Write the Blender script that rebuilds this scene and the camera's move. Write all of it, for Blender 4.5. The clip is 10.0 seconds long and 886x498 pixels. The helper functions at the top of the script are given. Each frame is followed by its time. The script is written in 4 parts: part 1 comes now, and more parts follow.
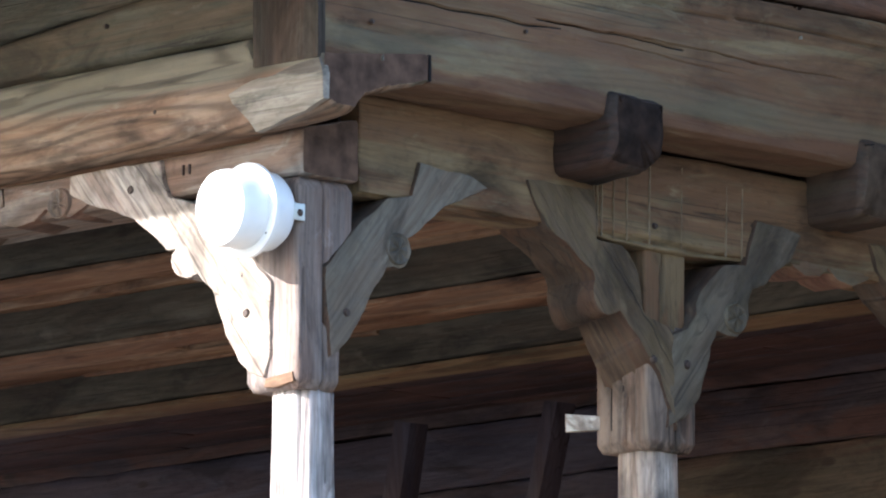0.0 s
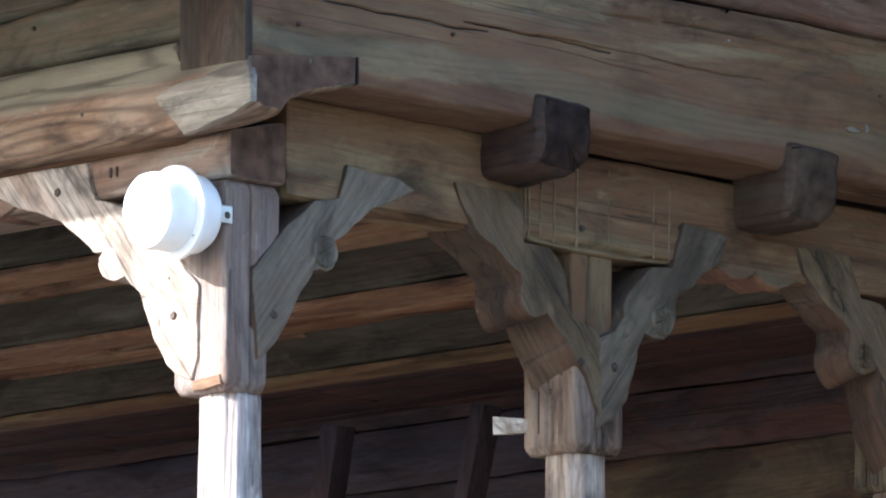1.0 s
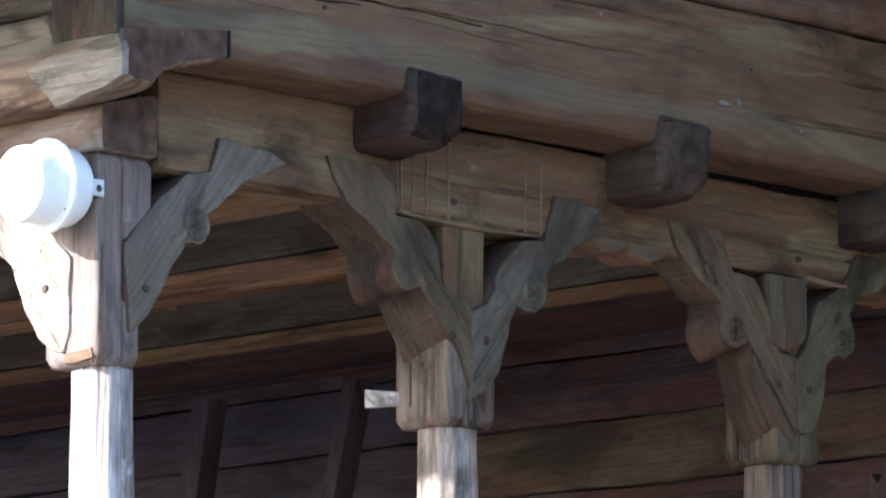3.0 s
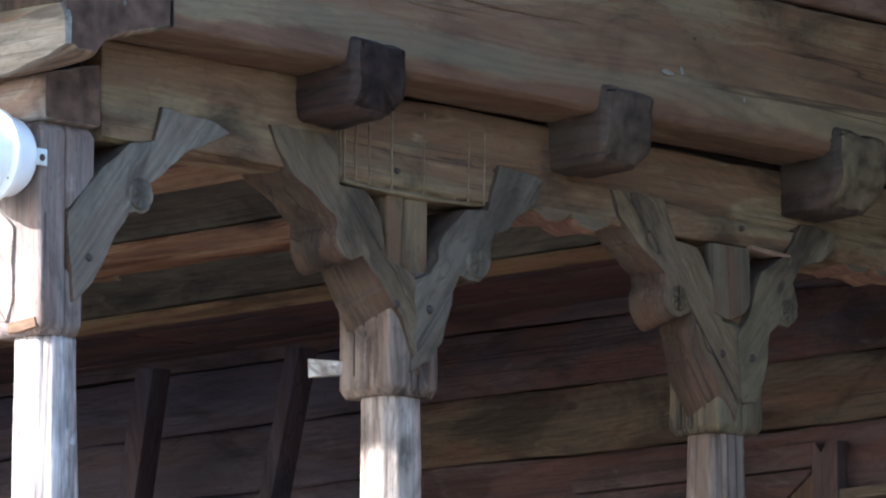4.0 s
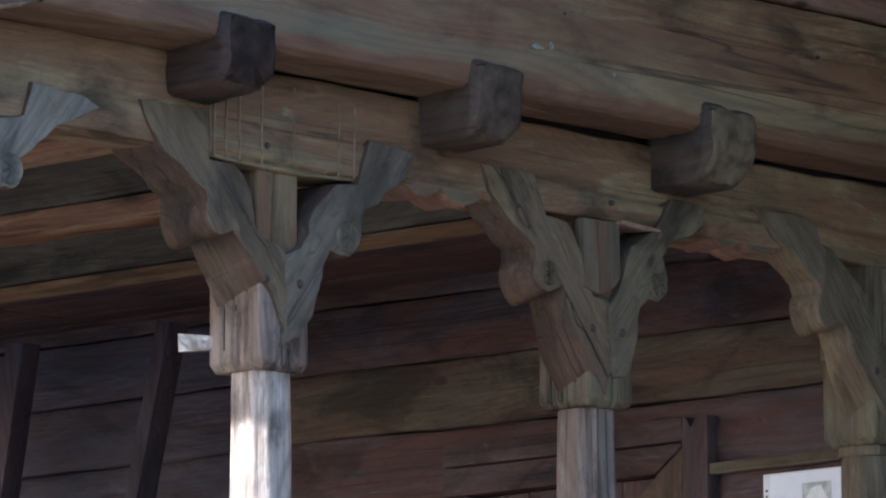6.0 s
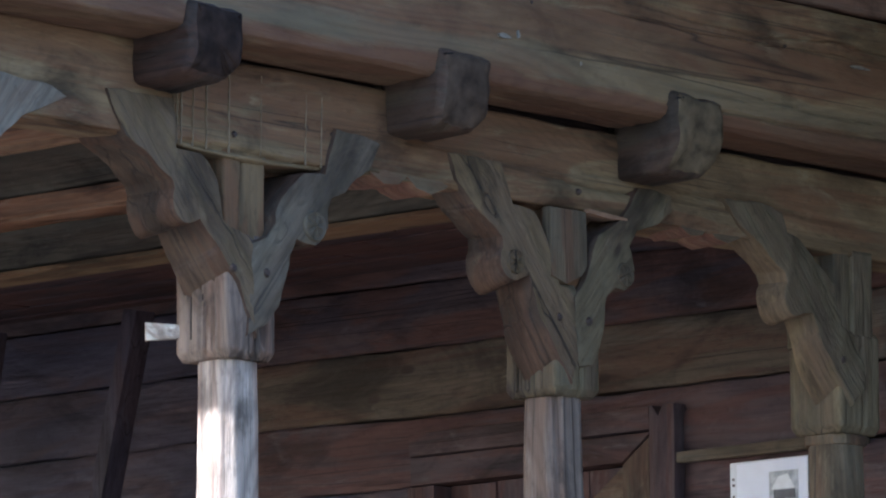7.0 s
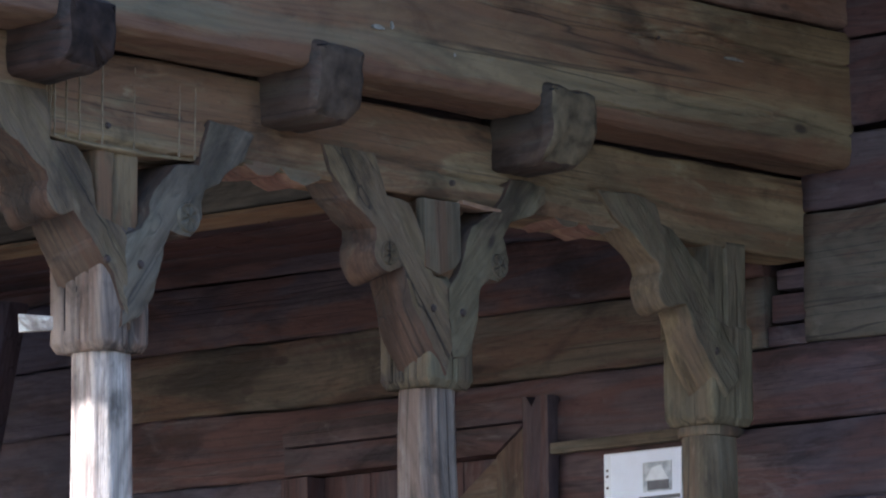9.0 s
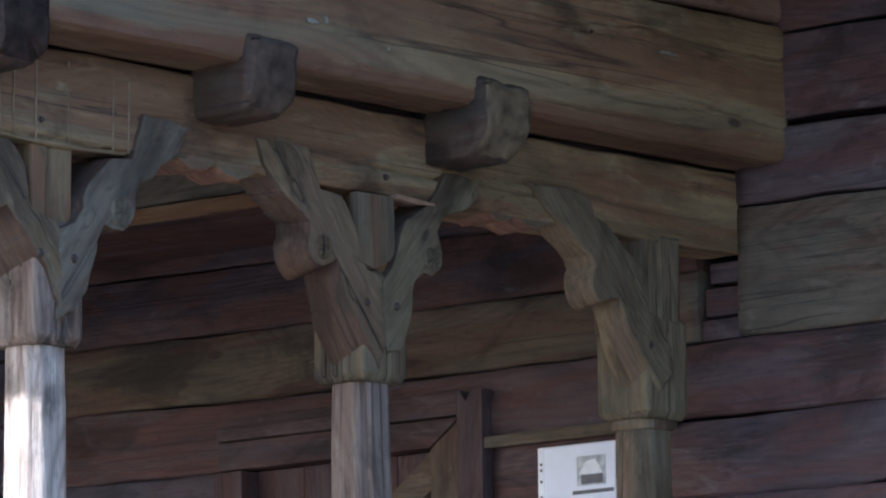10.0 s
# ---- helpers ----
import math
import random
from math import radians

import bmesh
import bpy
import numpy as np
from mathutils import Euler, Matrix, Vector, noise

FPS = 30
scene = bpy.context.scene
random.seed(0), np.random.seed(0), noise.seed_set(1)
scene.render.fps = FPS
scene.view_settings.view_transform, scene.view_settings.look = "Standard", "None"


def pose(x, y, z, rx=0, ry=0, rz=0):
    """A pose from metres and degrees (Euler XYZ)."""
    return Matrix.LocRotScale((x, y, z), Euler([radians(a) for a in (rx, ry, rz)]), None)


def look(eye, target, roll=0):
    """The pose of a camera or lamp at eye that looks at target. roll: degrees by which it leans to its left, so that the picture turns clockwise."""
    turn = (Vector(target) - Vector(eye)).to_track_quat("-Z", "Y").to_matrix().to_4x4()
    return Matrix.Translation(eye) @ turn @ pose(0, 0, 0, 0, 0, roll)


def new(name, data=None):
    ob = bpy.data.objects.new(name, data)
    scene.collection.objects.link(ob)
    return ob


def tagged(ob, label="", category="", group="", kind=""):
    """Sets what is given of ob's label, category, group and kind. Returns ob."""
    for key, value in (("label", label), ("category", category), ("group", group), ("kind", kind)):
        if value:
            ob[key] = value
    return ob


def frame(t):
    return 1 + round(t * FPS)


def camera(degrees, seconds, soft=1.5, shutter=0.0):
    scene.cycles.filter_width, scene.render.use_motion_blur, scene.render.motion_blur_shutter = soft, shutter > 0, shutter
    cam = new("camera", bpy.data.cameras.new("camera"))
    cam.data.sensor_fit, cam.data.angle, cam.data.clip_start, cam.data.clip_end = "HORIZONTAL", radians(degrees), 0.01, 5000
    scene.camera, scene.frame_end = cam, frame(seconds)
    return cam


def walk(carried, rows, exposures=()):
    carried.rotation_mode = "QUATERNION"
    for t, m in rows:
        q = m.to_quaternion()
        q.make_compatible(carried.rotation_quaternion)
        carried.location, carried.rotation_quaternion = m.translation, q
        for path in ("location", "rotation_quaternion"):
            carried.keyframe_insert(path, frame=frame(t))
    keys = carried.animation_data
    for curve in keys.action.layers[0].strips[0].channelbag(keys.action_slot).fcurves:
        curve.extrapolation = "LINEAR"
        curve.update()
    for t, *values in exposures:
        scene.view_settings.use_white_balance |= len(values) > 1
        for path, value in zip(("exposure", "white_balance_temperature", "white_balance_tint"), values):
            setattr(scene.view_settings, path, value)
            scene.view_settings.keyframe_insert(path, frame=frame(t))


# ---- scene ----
cam = camera(7.602, 10.0, soft=2.1)
EYE = (-9.6796, -10.1146, 1.6000)
# seconds and the turn of the camera, which stands in one place
PATH = [
    (0.0, 99.4261, -0.0000, -45.0000),
    (0.5, 99.4410, 0.0462, -45.2783),
    (1.0, 99.4479, 0.1023, -45.6160),
    (1.5, 99.4256, 0.1388, -45.8363),
    (2.0, 99.3800, 0.1887, -46.1365),
    (2.5, 99.3494, 0.2361, -46.4223),
    (3.0, 99.2141, 0.2823, -46.7009),
    (3.2, 99.1536, 0.3066, -46.8473),
    (4.3, 98.8688, 0.3766, -47.2690),
    (4.5, 98.8165, 0.3893, -47.3458),
    (5.0, 98.7617, 0.4442, -47.6769),
    (5.5, 98.7513, 0.5071, -48.0560),
    (6.0, 98.7191, 0.5446, -48.2824),
    (7.5, 98.5880, 0.6234, -48.7576),
    (8.0, 98.5778, 0.6669, -49.0204),
    (8.5, 98.5381, 0.7055, -49.2538),
    (9.0, 98.5327, 0.7682, -49.6328),
    (9.5, 98.5208, 0.8236, -49.9677),
    (10.0, 98.4728, 0.8610, -50.1934),
]
walk(cam, [(t, pose(*EYE, rx, ry, rz)) for t, rx, ry, rz in PATH], exposures=[(0.0, 2.35, 5560, 12), (4.0, 2.36, 5330, 13), (10.0, 2.33, 5000, 14)])

# ---- light ----
SUN = Vector((-1.0, 0.48, 0.50)).normalized()      # towards the sun
world = bpy.data.worlds.new("world")
scene.world = world
world.use_nodes = True
wn = world.node_tree.nodes
sky = wn.new("ShaderNodeTexSky")
sky.sky_type = "NISHITA"
sky.sun_disc = False
sky.sun_elevation = math.asin(SUN.z)
sky.sun_rotation = math.atan2(SUN.x, SUN.y)
wn["Background"].inputs["Strength"].default_value = 0.11
world.node_tree.links.new(sky.outputs[0], wn["Background"].inputs["Color"])
sun = new("sun", bpy.data.lights.new("sun", "SUN"))
sun.data.energy = 3.5
sun.data.angle = radians(0.6)
sun.data.color = (1.0, 0.91, 0.78)
sun.matrix_world = look(SUN * 30, (0, 0, 0))


# ---- materials ----
def nodes_of(name):
    m = bpy.data.materials.new(name)
    m.use_nodes = True
    nt = m.node_tree
    return m, nt, nt.nodes, nt.links, nt.nodes["Principled BSDF"]


def ramp(n, stops):
    r = n.new("ShaderNodeValToRGB")
    while len(r.color_ramp.elements) < len(stops):
        r.color_ramp.elements.new(0.5)
    for e, (p, c) in zip(r.color_ramp.elements, stops):
        e.position = p
        e.color = (*c, 1) if len(c) == 3 else c
    return r


def grey(v):
    return (v, v, v)


def mixed(n, l, kind, fac, a, b):
    x = n.new("ShaderNodeMixRGB")
    x.blend_type = kind
    for i, v in enumerate((fac, a, b)):
        if isinstance(v, (int, float)):
            x.inputs[i].default_value = v
        elif isinstance(v, tuple):
            x.inputs[i].default_value = (*v, 1)
        else:
            l.new(v, x.inputs[i])
    return x.outputs[0]


SLANT = {"p": ("Y_AXIS", -40), "q": ("Y_AXIS", 40), "r": ("X_AXIS", 40), "s": ("X_AXIS", -40)}


def wood(name, axis, tones, weather=(0.30, 0.27, 0.23), grey_amount=0.5, crack=0.7, rough=0.8, bump=0.4, heart=(0.13, 0.062, 0.034), band=0.6, fine=0.4, rings=0.22, wash=()):
    """Old timber: rings and fibres along one axis, patches of tone, weathered grey, checks and knots."""
    m, nt, n, l, bsdf = nodes_of(name)
    co = n.new("ShaderNodeTexCoord")
    info = n.new("ShaderNodeObjectInfo")
    shift = n.new("ShaderNodeVectorMath")
    shift.operation = "MULTIPLY_ADD"
    l.new(info.outputs["Random"], shift.inputs[0])
    shift.inputs[1].default_value = (7.3, 11.1, 5.7)
    l.new(co.outputs["Object"], shift.inputs[2])
    place = shift.outputs[0]
    if axis in SLANT:
        # fibres that climb along a bracket
        turn = n.new("ShaderNodeVectorRotate")
        turn.rotation_type = SLANT[axis][0]
        turn.inputs["Angle"].default_value = radians(SLANT[axis][1])
        l.new(place, turn.inputs["Vector"])
        place, axis = turn.outputs[0], "z"

    def stretched(along, across):
        mp = n.new("ShaderNodeMapping")
        s = [across] * 3
        s["xyz".index(axis)] = along
        mp.inputs["Scale"].default_value = s
        l.new(place, mp.inputs[0])
        return mp.outputs[0]

    def noisy(vec, scale, detail=4, rough_=0.6, dist=0.0):
        t = n.new("ShaderNodeTexNoise")
        t.inputs["Scale"].default_value = scale
        t.inputs["Detail"].default_value = detail
        t.inputs["Roughness"].default_value = rough_
        t.inputs["Distortion"].default_value = dist
        l.new(vec, t.inputs["Vector"])
        return t.outputs["Fac"]

    patches = noisy(stretched(1.2, 4.2), 1.0, 6, 0.62, 0.9)
    broad = noisy(stretched(1.5, 5.0), 1.0, 5, 0.62, 1.2)
    fibre = noisy(stretched(5.0, 130.0), 1.0, 3, 0.65, 0.4)
    streak = noisy(stretched(2.0, 38.0), 1.0, 4, 0.6, 1.2)
    speck = noisy(stretched(40.0, 60.0), 1.0, 2, 0.5)
    base = ramp(n, [(0.32, tones[0]), (0.46, tones[1]), (0.58, tones[2]), (0.70, tones[1])])
    l.new(patches, base.inputs[0])
    wfac = ramp(n, [(0.62 - 0.3 * grey_amount, grey(0)), (0.85 - 0.3 * grey_amount, grey(min(1, 0.4 + 0.6 * grey_amount)))])
    l.new(broad, wfac.inputs[0])
    c = mixed(n, l, "MIX", wfac.outputs[0], base.outputs[0], weather)
    # bands where the heartwood shows, stains and rubbed pale patches
    bf = ramp(n, [(0.46, grey(0)), (0.54, grey(band)), (0.60, grey(band)), (0.68, grey(0))])
    l.new(noisy(stretched(0.9, 6.5), 1.0, 5, 0.62, 1.6), bf.inputs[0])
    c = mixed(n, l, "MIX", bf.outputs[0], c, heart)
    sf = ramp(n, [(0.36, grey(0.38)), (0.47, grey(1.0))])
    l.new(noisy(stretched(2.2, 6.0), 1.0, 5, 0.62, 0.8), sf.inputs[0])
    c = mixed(n, l, "MULTIPLY", 0.8, c, sf.outputs[0])
    pf = ramp(n, [(0.60, grey(0)), (0.72, grey(0.6))])
    l.new(noisy(stretched(4.5, 13.0), 1.0, 5, 0.65, 1.0), pf.inputs[0])
    c = mixed(n, l, "MIX", pf.outputs[0], c, tuple(min(0.8, v * 1.25) for v in weather))
    st = ramp(n, [(0.30, grey(0.55)), (0.5, grey(0.97)), (0.72, grey(1.25))])
    l.new(streak, st.inputs[0])
    c = mixed(n, l, "MULTIPLY", 0.34, c, st.outputs[0])
    fb = ramp(n, [(0.32, grey(0.6)), (0.55, grey(1.0)), (0.75, grey(1.2))])
    l.new(fibre, fb.inputs[0])
    c = mixed(n, l, "MULTIPLY", fine, c, fb.outputs[0])
    sp = ramp(n, [(0.25, grey(0.6)), (0.42, grey(1.0))])
    l.new(speck, sp.inputs[0])
    c = mixed(n, l, "MULTIPLY", 0.5, c, sp.outputs[0])
    for low, high, tint, most in wash:
        # a weathered zone between two heights of a face, with ragged edges
        sep = n.new("ShaderNodeSeparateXYZ")
        l.new(co.outputs["Object"], sep.inputs[0])
        rag = n.new("ShaderNodeMath")
        rag.operation = "MULTIPLY_ADD"
        l.new(noisy(stretched(1.3, 8.0), 1.0, 5, 0.62, 0.9), rag.inputs[0])
        rag.inputs[1].default_value = 0.12
        l.new(sep.outputs["Z"], rag.inputs[2])
        edges = []
        for at, f0, f1 in ((low, 0.0, 1.0), (high, 1.0, 0.0)):
            edge = n.new("ShaderNodeMapRange")
            edge.inputs["From Min"].default_value = at + 0.052
            edge.inputs["From Max"].default_value = at + 0.070
            edge.inputs["To Min"].default_value = f0
            edge.inputs["To Max"].default_value = f1
            l.new(rag.outputs[0], edge.inputs["Value"])
            edges.append(edge.outputs["Result"])
        zone = n.new("ShaderNodeMath")
        zone.operation = "MULTIPLY"
        l.new(edges[0], zone.inputs[0])
        l.new(edges[1], zone.inputs[1])
        part_of = n.new("ShaderNodeMath")
        part_of.operation = "MULTIPLY"
        part_of.inputs[1].default_value = most
        l.new(zone.outputs[0], part_of.inputs[0])
        c = mixed(n, l, "MIX", part_of.outputs[0], c, tint)
    # growth rings cut lengthwise
    ring = n.new("ShaderNodeMath")
    ring.operation = "MULTIPLY"
    l.new(noisy(stretched(0.7, 4.5), 1.0, 1, 0.45, 0.2), ring.inputs[0])
    ring.inputs[1].default_value = 150.0
    wave = n.new("ShaderNodeMath")
    wave.operation = "SINE"
    l.new(ring.outputs[0], wave.inputs[0])
    rg = ramp(n, [(0.0, grey(0.45)), (0.5, grey(1.0)), (1.0, grey(1.12))])
    span = n.new("ShaderNodeMapRange")
    span.inputs["From Min"].default_value = -1.0
    l.new(wave.outputs[0], span.inputs["Value"])
    l.new(span.outputs["Result"], rg.inputs[0])
    c = mixed(n, l, "MULTIPLY", rings, c, rg.outputs[0])
    # checks: thin dark splits along the fibre
    ck = noisy(stretched(0.45, 24.0), 1.0, 1, 0.4, 0.15)
    line = n.new("ShaderNodeMath")
    line.operation = "SUBTRACT"
    l.new(ck, line.inputs[0])
    line.inputs[1].default_value = 0.5
    ab = n.new("ShaderNodeMath")
    ab.operation = "ABSOLUTE"
    l.new(line.outputs[0], ab.inputs[0])
    thin = ramp(n, [(0.0, grey(1)), (0.010, grey(0.5)), (0.022, grey(0))])
    l.new(ab.outputs[0], thin.inputs[0])
    where = ramp(n, [(0.50, grey(0)), (0.62, grey(crack))])
    l.new(noisy(stretched(1.0, 5.0), 1.0, 2), where.inputs[0])
    cm = n.new("ShaderNodeMath")
    cm.operation = "MULTIPLY"
    l.new(thin.outputs[0], cm.inputs[0])
    l.new(where.outputs[0], cm.inputs[1])
    c = mixed(n, l, "MIX", cm.outputs[0], c, (0.015, 0.012, 0.010))
    # knots
    vo = n.new("ShaderNodeTexVoronoi")
    vo.inputs["Scale"].default_value = 1.0
    l.new(stretched(2.6, 5.5), vo.inputs["Vector"])
    kn = ramp(n, [(0.0, grey(1)), (0.05, grey(0.8)), (0.085, grey(0))])
    l.new(vo.outputs["Distance"], kn.inputs[0])
    c = mixed(n, l, "MIX", kn.outputs[0], c, (0.035, 0.024, 0.018))
    l.new(c, bsdf.inputs["Base Color"])
    rr = ramp(n, [(0.3, grey(rough - 0.12)), (0.7, grey(min(1, rough + 0.12)))])
    l.new(streak, rr.inputs[0])
    l.new(rr.outputs[0], bsdf.inputs["Roughness"])
    bsdf.inputs["Specular IOR Level"].default_value = 0.25
    h = mixed(n, l, "ADD", 1.0, fibre, streak)
    h = mixed(n, l, "SUBTRACT", 1.0, h, cm.outputs[0])
    # hollows of the adze under the fibres
    adze = n.new("ShaderNodeBump")
    adze.inputs["Strength"].default_value = 0.55
    adze.inputs["Distance"].default_value = 0.020
    l.new(noisy(stretched(5.0, 11.0), 1.0, 3, 0.5, 0.6), adze.inputs["Height"])
    b = n.new("ShaderNodeBump")
    b.inputs["Strength"].default_value = bump
    b.inputs["Distance"].default_value = 0.006
    l.new(h, b.inputs["Height"])
    l.new(adze.outputs[0], b.inputs["Normal"])
    l.new(b.outputs[0], bsdf.inputs["Normal"])
    return m


def plain(name, color, rough=0.6, metal=0.0, var=0.25, scale=30.0):
    m, nt, n, l, bsdf = nodes_of(name)
    co = n.new("ShaderNodeTexCoord")
    t = n.new("ShaderNodeTexNoise")
    t.inputs["Scale"].default_value = scale
    t.inputs["Detail"].default_value = 5
    l.new(co.outputs["Object"], t.inputs["Vector"])
    r = ramp(n, [(0.3, tuple(v * (1 - var) for v in color)), (0.7, tuple(min(1, v * (1 + var)) for v in color))])
    l.new(t.outputs["Fac"], r.inputs[0])
    l.new(r.outputs[0], bsdf.inputs["Base Color"])
    bsdf.inputs["Roughness"].default_value = rough
    bsdf.inputs["Metallic"].default_value = metal
    bsdf.inputs["Specular IOR Level"].default_value = 0.5 if rough < 0.8 else 0.15
    b = n.new("ShaderNodeBump")
    b.inputs["Strength"].default_value = 0.15
    b.inputs["Distance"].default_value = 0.002
    l.new(t.outputs["Fac"], b.inputs["Height"])
    l.new(b.outputs[0], bsdf.inputs["Normal"])
    return m


BROWN = ((0.074, 0.050, 0.026), (0.160, 0.111, 0.057), (0.220, 0.156, 0.081))
RED = ((0.075, 0.045, 0.033), (0.14, 0.084, 0.058), (0.19, 0.115, 0.078))
DARK = ((0.022, 0.018, 0.018), (0.042, 0.032, 0.030), (0.065, 0.046, 0.038))
PALE = ((0.24, 0.190, 0.148), (0.36, 0.295, 0.238), (0.43, 0.36, 0.297))
GREEN = ((0.042, 0.039, 0.028), (0.075, 0.069, 0.049), (0.10, 0.090, 0.064))
ORANGE = ((0.10, 0.058, 0.038), (0.25, 0.148, 0.088), (0.38, 0.25, 0.155))
# bluish haze of the dark areas is put into this wall colour
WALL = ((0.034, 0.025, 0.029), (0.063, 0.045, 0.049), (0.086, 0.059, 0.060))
SLATE = ((0.046, 0.037, 0.024), (0.088, 0.071, 0.046), (0.124, 0.101, 0.067))
WOOD = {}
for ax in "xyzpqrs":
    WOOD["brown", ax] = wood("timber_brown_" + ax, ax, BROWN, (0.180, 0.148, 0.088), 0.34, heart=(0.142, 0.072, 0.036), band=0.7, fine=0.28, rings=0.14)
    WOOD["red", ax] = wood("timber_red_" + ax, ax, RED, (0.20, 0.17, 0.14), 0.4)
    WOOD["dark", ax] = wood("timber_dark_" + ax, ax, DARK, (0.075, 0.062, 0.054), 0.3, band=0.35, heart=(0.08, 0.036, 0.022))
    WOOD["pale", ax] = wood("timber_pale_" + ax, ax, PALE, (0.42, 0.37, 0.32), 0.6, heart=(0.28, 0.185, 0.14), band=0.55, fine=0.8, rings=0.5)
    WOOD["green", ax] = wood("timber_green_" + ax, ax, GREEN, (0.135, 0.13, 0.105), 0.55, heart=(0.12, 0.075, 0.045), band=0.4)
    WOOD["orange", ax] = wood("timber_orange_" + ax, ax, ORANGE, (0.29, 0.225, 0.165), 0.45, heart=(0.20, 0.09, 0.045))
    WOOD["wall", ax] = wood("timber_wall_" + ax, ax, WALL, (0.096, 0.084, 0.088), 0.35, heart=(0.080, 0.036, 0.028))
    WOOD["greenwall", ax] = wood("timber_dull_" + ax, ax, ((0.044, 0.036, 0.027), (0.080, 0.064, 0.047), (0.106, 0.086, 0.063)), (0.118, 0.104, 0.080), 0.45, heart=(0.085, 0.045, 0.03))
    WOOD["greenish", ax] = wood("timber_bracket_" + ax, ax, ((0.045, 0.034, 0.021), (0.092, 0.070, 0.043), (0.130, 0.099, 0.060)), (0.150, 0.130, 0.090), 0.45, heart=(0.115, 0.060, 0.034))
    # joist sides, darkened in colour because they face the dim porch
    WOOD["joistside", ax] = wood("timber_joistside_" + ax, ax, ((0.044, 0.038, 0.030), (0.080, 0.069, 0.050), (0.110, 0.093, 0.066)), (0.13, 0.115, 0.086), 0.5, heart=(0.07, 0.045, 0.03), band=0.4)
    WOOD["rust", ax] = wood("timber_rust_" + ax, ax, ((0.09, 0.064, 0.047), (0.175, 0.128, 0.096), (0.235, 0.175, 0.134)), (0.245, 0.228, 0.198), 0.6, heart=(0.17, 0.095, 0.06), fine=0.6, rings=0.5)
    WOOD["ember", ax] = wood("timber_sheltered_" + ax, ax, ((0.07, 0.042, 0.030), (0.165, 0.092, 0.058), (0.24, 0.14, 0.085)), (0.20, 0.155, 0.115), 0.25, heart=(0.13, 0.058, 0.042))
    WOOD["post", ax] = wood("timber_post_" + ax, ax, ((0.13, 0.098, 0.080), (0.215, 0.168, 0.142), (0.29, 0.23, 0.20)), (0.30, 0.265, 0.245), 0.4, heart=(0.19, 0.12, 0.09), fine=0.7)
    # sheltered brown of the bracket edges, darkened further for underside shade
    WOOD["flank", ax] = wood("timber_flank_" + ax, ax, ((0.034, 0.024, 0.017), (0.065, 0.045, 0.031), (0.098, 0.066, 0.044)), (0.100, 0.080, 0.057), 0.3, heart=(0.095, 0.049, 0.028))
    # upper inner wall, with shade and bluish haze put into its colour
    WOOD["shadewall", ax] = wood("timber_shadewall_" + ax, ax, ((0.028, 0.022, 0.028), (0.052, 0.037, 0.041), (0.078, 0.053, 0.050)), (0.074, 0.064, 0.070), 0.3, heart=(0.085, 0.038, 0.025), band=0.7)
    # tone of the unlit ceiling bay, its shade put into the colour
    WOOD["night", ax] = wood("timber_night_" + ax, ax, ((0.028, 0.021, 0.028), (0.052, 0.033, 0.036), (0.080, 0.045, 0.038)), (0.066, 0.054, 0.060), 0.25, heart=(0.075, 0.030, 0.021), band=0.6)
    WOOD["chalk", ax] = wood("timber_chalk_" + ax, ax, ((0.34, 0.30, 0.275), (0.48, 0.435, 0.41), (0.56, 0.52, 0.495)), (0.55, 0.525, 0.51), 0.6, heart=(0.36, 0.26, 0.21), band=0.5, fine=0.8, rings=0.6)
    # log and plank tone blued for the hazy shade of the far corner
    WOOD["navy", ax] = wood("timber_navy_" + ax, ax, ((0.028, 0.025, 0.036), (0.050, 0.044, 0.062), (0.068, 0.059, 0.078)), (0.070, 0.064, 0.080), 0.3, heart=(0.075, 0.042, 0.034), band=0.35)
    WOOD["tanned", ax] = wood("timber_tanned_" + ax, ax, ((0.105, 0.076, 0.056), (0.165, 0.122, 0.092), (0.215, 0.162, 0.124)), (0.215, 0.178, 0.145), 0.35, heart=(0.15, 0.088, 0.058), fine=0.7)
    WOOD["umber", ax] = wood("timber_umber_" + ax, ax, ((0.032, 0.024, 0.018), (0.056, 0.042, 0.030), (0.078, 0.058, 0.040)), (0.080, 0.066, 0.050), 0.35, heart=(0.070, 0.036, 0.022), band=0.5)
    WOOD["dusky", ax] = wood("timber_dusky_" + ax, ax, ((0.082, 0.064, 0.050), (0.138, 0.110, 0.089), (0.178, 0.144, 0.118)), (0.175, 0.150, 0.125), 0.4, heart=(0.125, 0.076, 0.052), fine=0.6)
    WOOD["ash", ax] = wood("timber_ash_" + ax, ax, ((0.082, 0.068, 0.050), (0.140, 0.118, 0.088), (0.180, 0.153, 0.116)), (0.190, 0.170, 0.135), 0.5, heart=(0.125, 0.082, 0.054), band=0.4)
    WOOD["sage", ax] = wood("timber_sage_" + ax, ax, ((0.058, 0.040, 0.022), (0.120, 0.085, 0.044), (0.168, 0.122, 0.066)), (0.165, 0.132, 0.080), 0.35, crack=1.0, bump=0.7, heart=(0.125, 0.085, 0.055), band=0.5)
    WOOD["moss", ax] = wood("timber_moss_" + ax, ax, ((0.048, 0.038, 0.022), (0.095, 0.076, 0.043), (0.132, 0.106, 0.062)), (0.140, 0.120, 0.078), 0.4, crack=1.0, bump=0.7, heart=(0.11, 0.075, 0.05), band=0.4)
    WOOD["slate", ax] = wood("timber_slate_" + ax, ax, SLATE, (0.170, 0.146, 0.104), 0.45, heart=(0.10, 0.075, 0.06), band=0.3)
